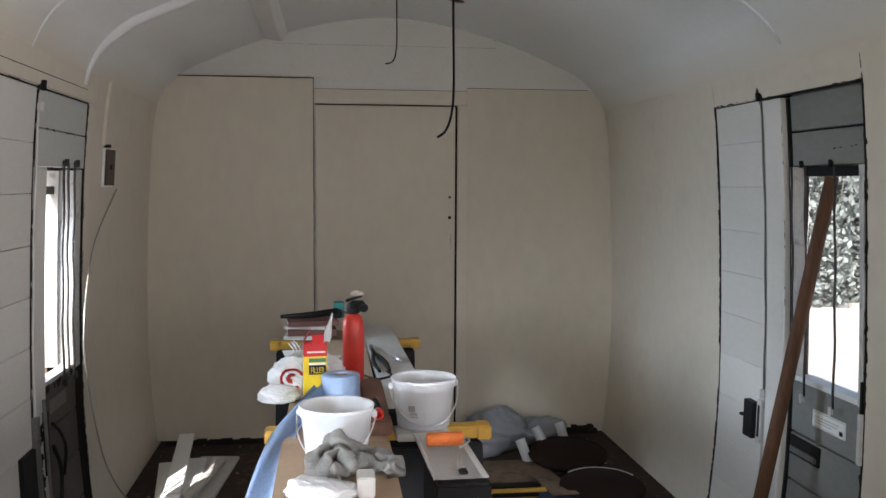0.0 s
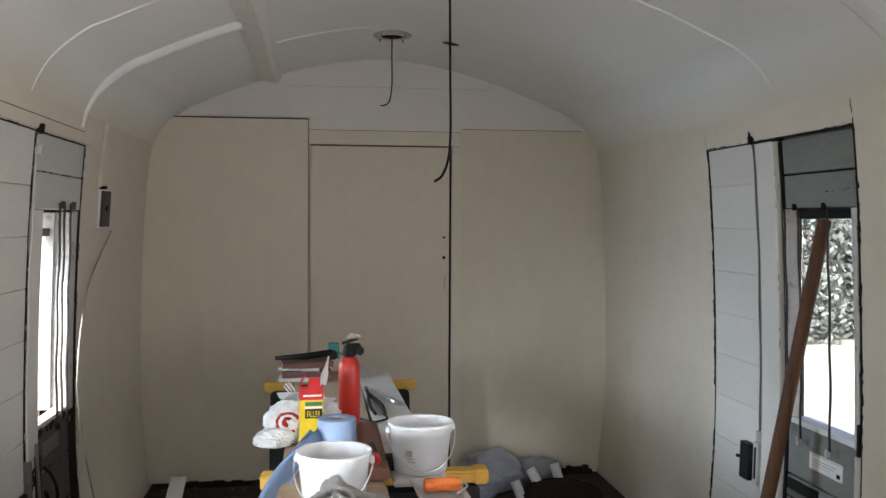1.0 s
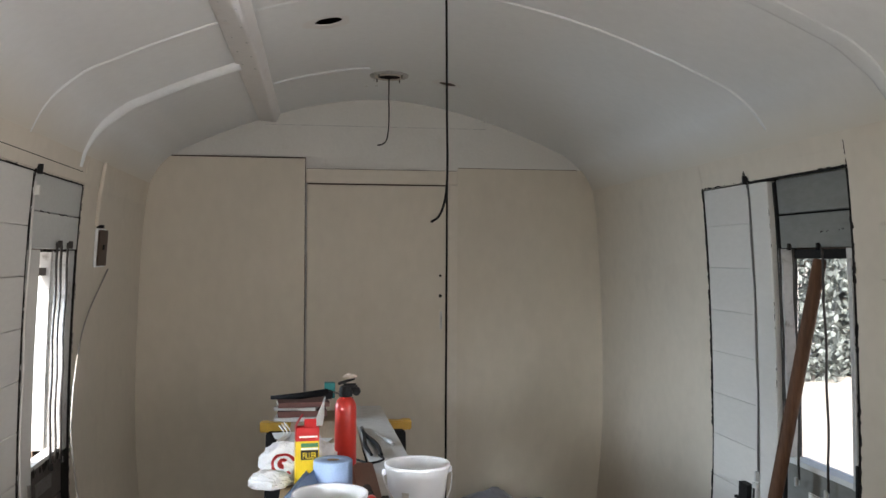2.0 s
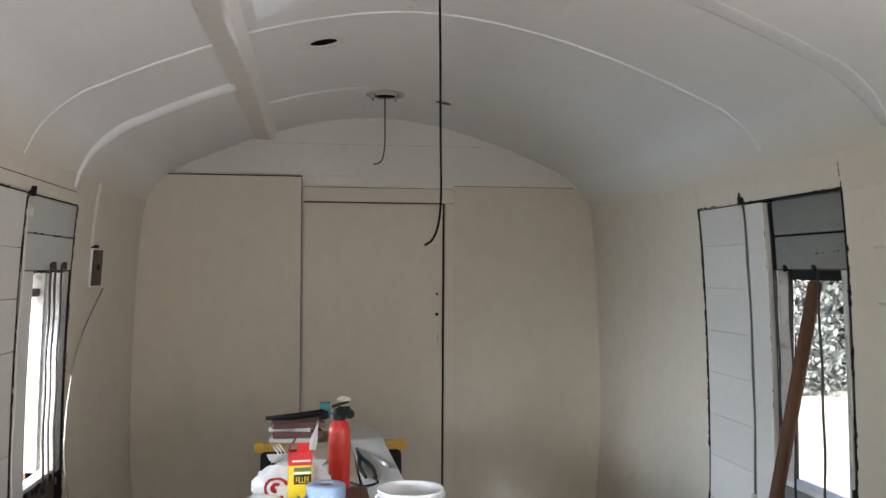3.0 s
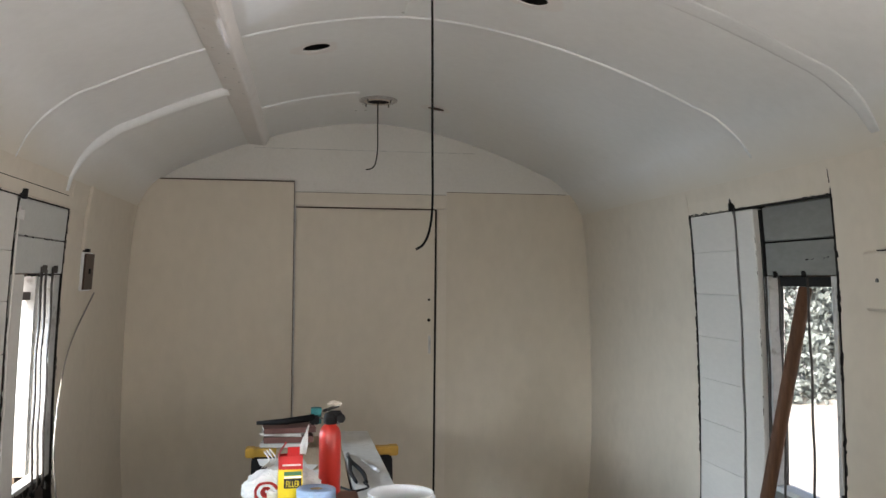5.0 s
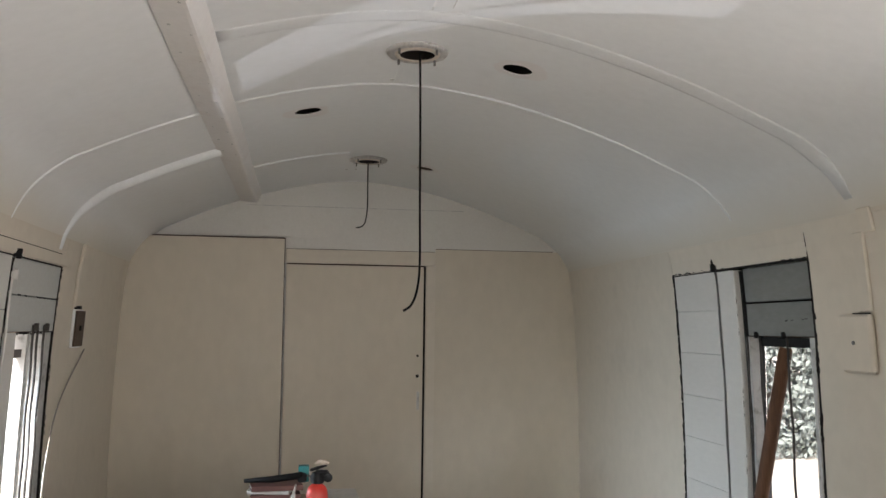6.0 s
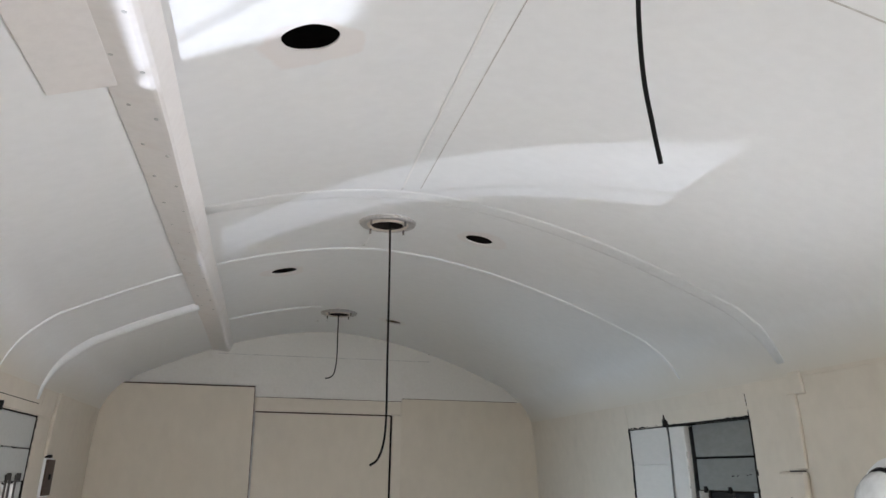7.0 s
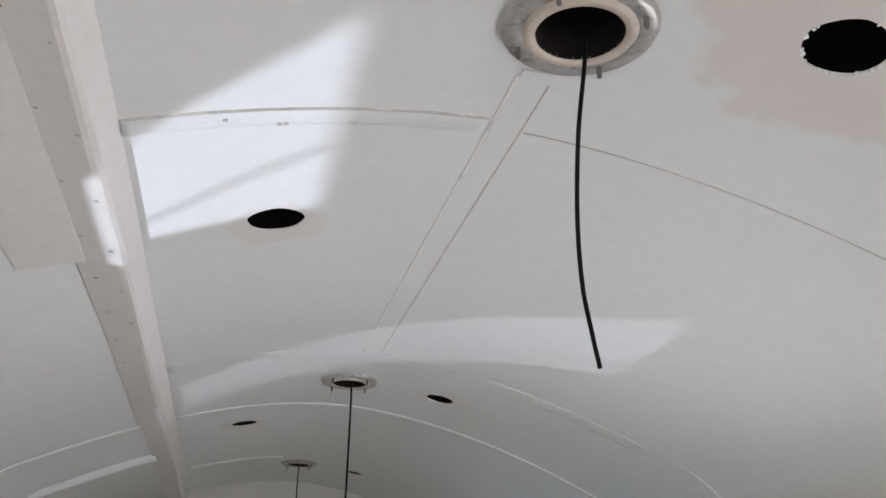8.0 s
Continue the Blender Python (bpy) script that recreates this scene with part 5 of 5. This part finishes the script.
tube(bm, smooth_line([(-0.19, 1.27, T1 + 0.006), (-0.14, 1.20, T1 + 0.006), (-0.09, 1.24, T1 + 0.008), (-0.10, 1.32, T1 + 0.007)], 8), 0.004, 8)
whole("black_lead", bm, BLACK_PLASTIC, "short black lead curled on the board", "lead", smooth=True)

# red tube and black block
rt_ = thing("sealant_tube", "red-capped tube lying on the timber offcut", "tube", (-0.17, 0.60, T1 + 0.035))
part("cap", lathe(bmesh.new(), [(0, 0.0), (0.012, 0.0), (0.014, 0.004), (0.014, 0.034), (0.010, 0.036), (0.009, 0.012), (0, 0.012)], (-0.172, 0.565, T1 + 0.050), 20, pose(0, 0, 0, 90, 0, 0)), RED, rt_, smooth=True)
part("tube", tube(bmesh.new(), [(-0.172, 0.565, T1 + 0.050), (-0.178, 0.68, T1 + 0.050)], 0.013, 16), BLACK_PLASTIC, rt_, smooth=True)
bm = bmesh.new()
box(bm, -0.140, -0.112, 0.60, 0.64, T1, T1 + 0.040, 0.003)
whole("black_block", bm, BLACK_PLASTIC, "small black plastic block", "block")

# rag, clear packet and small carton near the edge
bm = bmesh.new()
for path, rad in (([(-0.345, 0.13, 0.012), (-0.335, 0.175, 0.045), (-0.30, 0.20, 0.070), (-0.255, 0.19, 0.062), (-0.235, 0.15, 0.020)], 0.021), ([(-0.325, 0.11, 0.012), (-0.31, 0.15, 0.040), (-0.275, 0.165, 0.052), (-0.25, 0.13, 0.018)], 0.019),
                  ([(-0.30, 0.10, 0.010), (-0.285, 0.125, 0.026), (-0.26, 0.12, 0.014)], 0.016), ([(-0.285, 0.205, 0.055), (-0.235, 0.215, 0.048), (-0.19, 0.20, 0.034), (-0.155, 0.17, 0.024), (-0.152, 0.13, 0.014)], 0.022),
                  ([(-0.25, 0.185, 0.03), (-0.20, 0.17, 0.020), (-0.165, 0.15, 0.016)], 0.020), ([(-0.33, 0.20, 0.02), (-0.28, 0.23, 0.03), (-0.22, 0.235, 0.02)], 0.024)):
    line = smooth_line(path, 7)
    first = len(bm.verts)
    tube(bm, [p + Vector((0, 0, T1 + 0.0045)) for p in line], [rad * (0.85 + 0.25 * math.sin(i * 0.5 + rad * 300)) for i in range(len(line))], 18)
    bm.verts.ensure_lookup_table()
    for v in bm.verts[first:]:
        d = noise.noise_vector(v.co * 26) * 0.010 + noise.noise_vector(v.co * 55) * 0.008
        v.co += d
        v.co.z = max(T1 + 0.0045, v.co.z)
whole("rag", bm, GREY_CLOTH, "crumpled grey cotton rag on the cardboard", "rag", smooth=True)
bm = bmesh.new()
creased(bm, (-0.318, 0.02, T1 + 0.012), (0.095, 0.080, 0.032), 33, 60, T1 + 0.0045)
whole("plastic_packet", bm, BAG_PLASTIC, "crumpled clear-white plastic packet", "packet")
bm = bmesh.new()
box(bm, -0.246, -0.207, 0.00, 0.065, T1 + 0.0045, T1 + 0.050, 0.003)
whole("small_carton", bm, PAPER, "small pale grey carton on the cardboard", "carton")

# roller tray with an orange foam roller and a brush
tray = thing("roller_tray", "white plastic mini roller tray with orange roller", "paint tray", (-0.012, 0.36, TOP))
mt_ = Matrix.Translation((-0.008, 0.318, TOP + 0.002)) @ pose(0, 0, 0, 0, 0, 2.0)
bm = bmesh.new()
rows = []
for k in range(13):
    y = 0.20 - 0.40 * k / 12
    fl = (0.011 + 0.004 * (1 - k / 12)) if k not in (0, 12) else 0.020
    rows.append([mt_ @ Vector(p) for p in ((-0.066, y, 0.019), (-0.064, y, 0.022), (-0.060, y, 0.020), (-0.054, y, fl), (0.054, y, fl), (0.060, y, 0.020), (0.064, y, 0.022), (0.066, y, 0.019))])
loft(bm, rows)
bmesh.ops.solidify(bm, geom=list(bm.faces), thickness=0.002)
part("tray", bm, TRAY_PLASTIC, tray)
roller = thing("paint_roller", "orange foam mini paint roller in the tray", "paint roller", (-0.03, 0.40, TOP + 0.04))
a, b = mt_ @ Vector((-0.045, 0.07, 0.038)), mt_ @ Vector((0.050, 0.07, 0.038))
dv = (b - a)
part("sleeve", tube(bmesh.new(), [a, a + dv * 0.02, a + dv * 0.98, b], [0.015, 0.018, 0.018, 0.015], 24), ORANGE, roller, smooth=True)
part("wire", tube(bmesh.new(), smooth_line([b, b + Vector((0.012, 0, 0)), b + Vector((0.010, -0.04, 0.004)), b + Vector((-0.02, -0.08, 0.0))], 6), 0.003, 8), ALU, roller, smooth=True)
brush = thing("paint_brush", "small paint brush with a black tip in the tray", "paint brush", (0.02, 0.27, TOP + 0.03))
part("ferrule", made_box(-0.002, 0.024, 0.205, 0.265, TOP + 0.009, TOP + 0.019, 0.003), FLANGE, brush, "grey metal ferrule")
part("bristles", made_box(0.002, 0.022, 0.175, 0.206, TOP + 0.009, TOP + 0.021, 0.003), BLACK_PLASTIC, brush, "black bristles")
part("stick", tube(bmesh.new(), [(0.011, 0.265, TOP + 0.015), (0.020, 0.32, TOP + 0.020)], 0.004, 8), ALU, brush)

# black tool tower under the plank's near end
tower = thing("tool_case", "tall black plastic tool case with silver studs", "tool case", (0.02, 0.25, 0))
part("body", made_box(-0.062, 0.075, 0.15, 0.40, 0.0, 0.741, 0.008), BLACK_PLASTIC, tower)
for x in (-0.02, 0.04):
    part("stud", lathe(bmesh.new(), [(0, 0.003), (0.005, 0.003), (0.006, 0)], (x, 0.150, 0.70), 10, pose(0, 0, 0, 90, 0, 0)), ALU, tower)

# ---- on the floor ----
for i, (x, y, a, w, l, z, mt, lab) in enumerate(((-0.91, 2.48, -5, 0.20, 0.76, 0.0, PLANK_OFFWHITE, "grey-white painted board lying on the floor"), (-0.99, 2.42, 3, 0.15, 0.70, 0.021, WHITE_TRIM, "white painted board lying across others"),
                                                 (-1.04, 2.34, 8, 0.13, 0.62, 0.042, WHITE_TRIM, "white painted board lying across others"), (-0.90, 2.36, -10, 0.05, 0.60, 0.042, PLANK_OFFWHITE, "narrow off-white moulding strip"))):
    bm = bmesh.new()
    box(bm, -w / 2, w / 2, -l / 2, l / 2, 0.001, 0.019, 0.003, Matrix.Translation((x, y, z)) @ pose(0, 0, 0, 0, 0, a))
    whole("loose_board", bm, mt, lab, "board", group="boards on the floor")
bm = bmesh.new()
box(bm, -0.038, 0.038, -0.35, 0.35, 0.0, 0.016, 0.002, Matrix.Translation((-1.02, 2.47, 0.098)) @ pose(0, 0, 0, 7, 0, 3))
whole("loose_board", bm, WHITE_TRIM, "white painted batten propped over the boards", "board", group="boards on the floor")

sheet = bmesh.new()
creased(sheet, (0.62, 2.98, 0.06), (0.22, 0.18, 0.14), 41, 72, 0.001, 44)
creased(sheet, (0.50, 2.85, 0.04), (0.16, 0.14, 0.10), 43, 48, 0.001)
creased(sheet, (0.86, 3.03, 0.04), (0.17, 0.10, 0.10), 44, 48, 0.001)
whole("plastic_sheet", sheet, SHEET_PLASTIC, "crumpled bundle of cloudy plastic sheeting", "plastic sheet", smooth=True)
# dark round seat pads and white pipes
for i, (x, y, r, h, tilt) in enumerate(((0.895, 2.62, 0.200, 0.026, 8), (0.93, 2.12, 0.20, 0.026, 6))):
    m = Matrix.Translation((x, y - r, 0.004)) @ pose(0, 0, 0, tilt, 0, -8) @ Matrix.Translation((0, r, 0))
    pad = thing("round_pad", "dark brown round upholstered seat pad propped at a slant", "seat pad", (x, y, 0), "seat pads")
    part("pad", lathe(bmesh.new(), [(0, 0.001), (r - 0.012, 0.001), (r, 0.008), (r, h - 0.008), (r - 0.012, h), (0, h + 0.004)], (0, 0, 0), 48, m), PAD, pad, smooth=True)
    arc_a = [math.pi * (0.20 + 0.55 * k / 24) for k in range(25)] if i else [2 * math.pi * k / 48 for k in range(49)]
    part("piping", tube(bmesh.new(), [m @ Vector(((r + 0.001) * math.cos(a), (r + 0.001) * math.sin(a), h - 0.006)) for a in arc_a], 0.005, 6), PAPER if i else PAD, pad, "pale worn edge piping" if i else "", True)
    part("wedge", made_box(x - 0.10, x + 0.10, y + 0.05, y + 0.10, 0.0, 0.235 * math.tan(radians(tilt)), 0.003), BROWN_WOOD, pad, "wooden block under the pad")
for lo, hi in (((0.722, 2.64, 0.0), (0.683, 2.68, 0.112)), ((0.850, 2.79, 0.031), (0.796, 2.82, 0.135)), ((0.975, 2.85, 0.031), (0.943, 2.88, 0.142))):
    lo, hi = Vector(lo), Vector(hi)
    p = thing("white_pipe", "short white plastic pipe offcut leaning behind the pad", "pipe", lo, "pipe offcuts")
    part("pipe", lathe(bmesh.new(), [(0.022, -0.03), (0.026, -0.03), (0.026, (hi - lo).length), (0.022, (hi - lo).length), (0.022, -0.03)], lo, 24, (hi - lo).to_track_quat("Z", "Y").to_matrix().to_4x4()), PLASTIC_WHITE, p)
bm = bmesh.new()
box(bm, 0.44, 0.80, 2.30, 2.66, 0.001, 0.010, 0.002)
box(bm, -0.062, 0.062, -0.20, 0.20, 0.030, 0.036, 0.002, pose(0.742, 2.21, 0, -3, 0, 5))
box(bm, 0.70, 0.78, 2.05, 2.12, 0.0, 0.045, 0.002)
whole("floor_cardboard", bm, material("dirty_cardboard", (0.17, 0.115, 0.075), 0.85, spread=0.25, fine=40, coarse=5, bump=0.2, tint=(0.07, 0.045, 0.03), amount=0.4), "flattened brown cardboard on the floor", "cardboard")
level = thing("spirit_level", "yellow and black spirit level on the floor", "spirit level", (0.58, 2.20, 0))
part("beam", made_box(0.42, 0.69, 2.10, 2.13, 0.001, 0.042, 0.004), YELLOW, level)
part("web", made_box(0.43, 0.68, 2.096, 2.101, 0.010, 0.030, 0.001), BLACK_PLASTIC, level)
bm = bmesh.new()
box(bm, 0.40, 0.67, 2.16, 2.24, 0.001, 0.034, 0.006)
whole("black_strip", bm, BLACK_PLASTIC, "black plastic strip lying beside the spirit level", "strip")
bm = bmesh.new()
box(bm, -0.16, 0.16, -0.06, 0.06, 0.001, 0.030, 0.006, pose(0.80, 2.04, 0, 0, 0, -12))
whole("blue_tool_roll", bm, material("navy_canvas", (0.03, 0.04, 0.075), 0.9, spread=0.2, fine=150, bump=0.4), "dark navy canvas tool roll on the floor", "tool roll")
rng = random.Random(5)
bm = bmesh.new()
for k in range(260):
    x, y = rng.uniform(-1.2, 1.24), rng.uniform(1.6, 3.15)
    if -0.8 < x < 0.95 and rng.random() < 0.7:
        continue
    s = rng.uniform(0.002, 0.009)
    box(bm, -s, s, -s * rng.uniform(0.3, 1), s * rng.uniform(0.3, 1), 0.0, s * 0.5, 0.0, Matrix.Translation((x, y, 0.0005)) @ pose(0, 0, 0, rng.uniform(-15, 15), 0, rng.uniform(0, 180)))
whole("floor_debris", bm, CARDBOARD, "scattered paint flakes and rubble on the floor", "debris", "stuff")

# ---- outside ----
bm = bmesh.new()
n = 40
rows = []
for i in range(n + 1):
    u = (i / n * 2 - 1)
    x = 300 * u * abs(u) ** 1.5
    rows.append([Vector((x, 300 * (v := (j / n * 2 - 1)) * abs(v) ** 1.5, -1.15 + (0.10 * noise.noise(Vector((x * 0.05, v * 9, 0))) if abs(x) > 4 else 0))) for j in range(n + 1)])
loft(bm, rows)
whole("ground", bm, GRAVEL, "pale sunlit gravel yard reaching to the horizon", "ground", "structure", smooth=True)


def bush(x, y, w, h, count, seed):
    rng = random.Random(seed)
    b = thing("bush", "grey-green leafy bush beyond the yard", "bush", (x, y, -1.15), "bushes beyond the yard")
    bm = bmesh.new()
    for k in range(5):
        a = rng.uniform(0, 6.28)
        tube(bm, smooth_line([(x, y, -1.25), (x + 0.2 * math.cos(a), y + 0.2 * math.sin(a), -1.15 + h * 0.3), (x + w * 0.5 * math.cos(a), y + w * 0.5 * math.sin(a), -1.15 + h * 0.8)], 4), [0.07 - 0.007 * i for i in range(9)], 6)
    part("stems", bm, BARK, b)
    vs, fs = [], []
    for k in range(count):
        a, e, r = rng.uniform(0, 6.28), rng.uniform(0, 1), rng.uniform(0.45, 1.0) ** 0.6
        cz = -1.1 + h * e
        rad = w * math.sqrt(max(0.05, 1 - (e * 1.05 - 0.35) ** 2)) * r * (0.8 + 0.35 * noise.noise(Vector((math.cos(a) * 2, math.sin(a) * 2, e * 3 + seed))))
        c = Vector((x + rad * math.cos(a), y + rad * math.sin(a), cz))
        s = rng.uniform(0.05, 0.13)
        d1 = Vector((rng.gauss(0, 1), rng.gauss(0, 1), rng.gauss(0, 1))).normalized()
        d2 = d1.cross(Vector((rng.gauss(0, 1), rng.gauss(0, 1), rng.gauss(0, 1)))).normalized() * 0.5
        i0 = len(vs)
        vs += [c - d1 * s, c + d2 * s, c + d1 * s, c - d2 * s]
        fs.append((i0, i0 + 1, i0 + 2, i0 + 3))
    me = bpy.data.meshes.new("crown")
    me.from_pydata(vs, [], fs)
    me.materials.append(LEAF)
    ob = new("crown", me)
    ob.parent = b
    ob.matrix_parent_inverse = b.matrix_basis.inverted()


for i in range(9):
    bush(5.0 + 1.75 * i + 0.3 * math.sin(i * 2.1), 21.5 - 1.1 * i + 0.8 * math.sin(i * 1.7), 1.8 + 0.4 * math.sin(i), 4.6 + 1.2 * math.sin(i * 2.6), 11000, 50 + i)
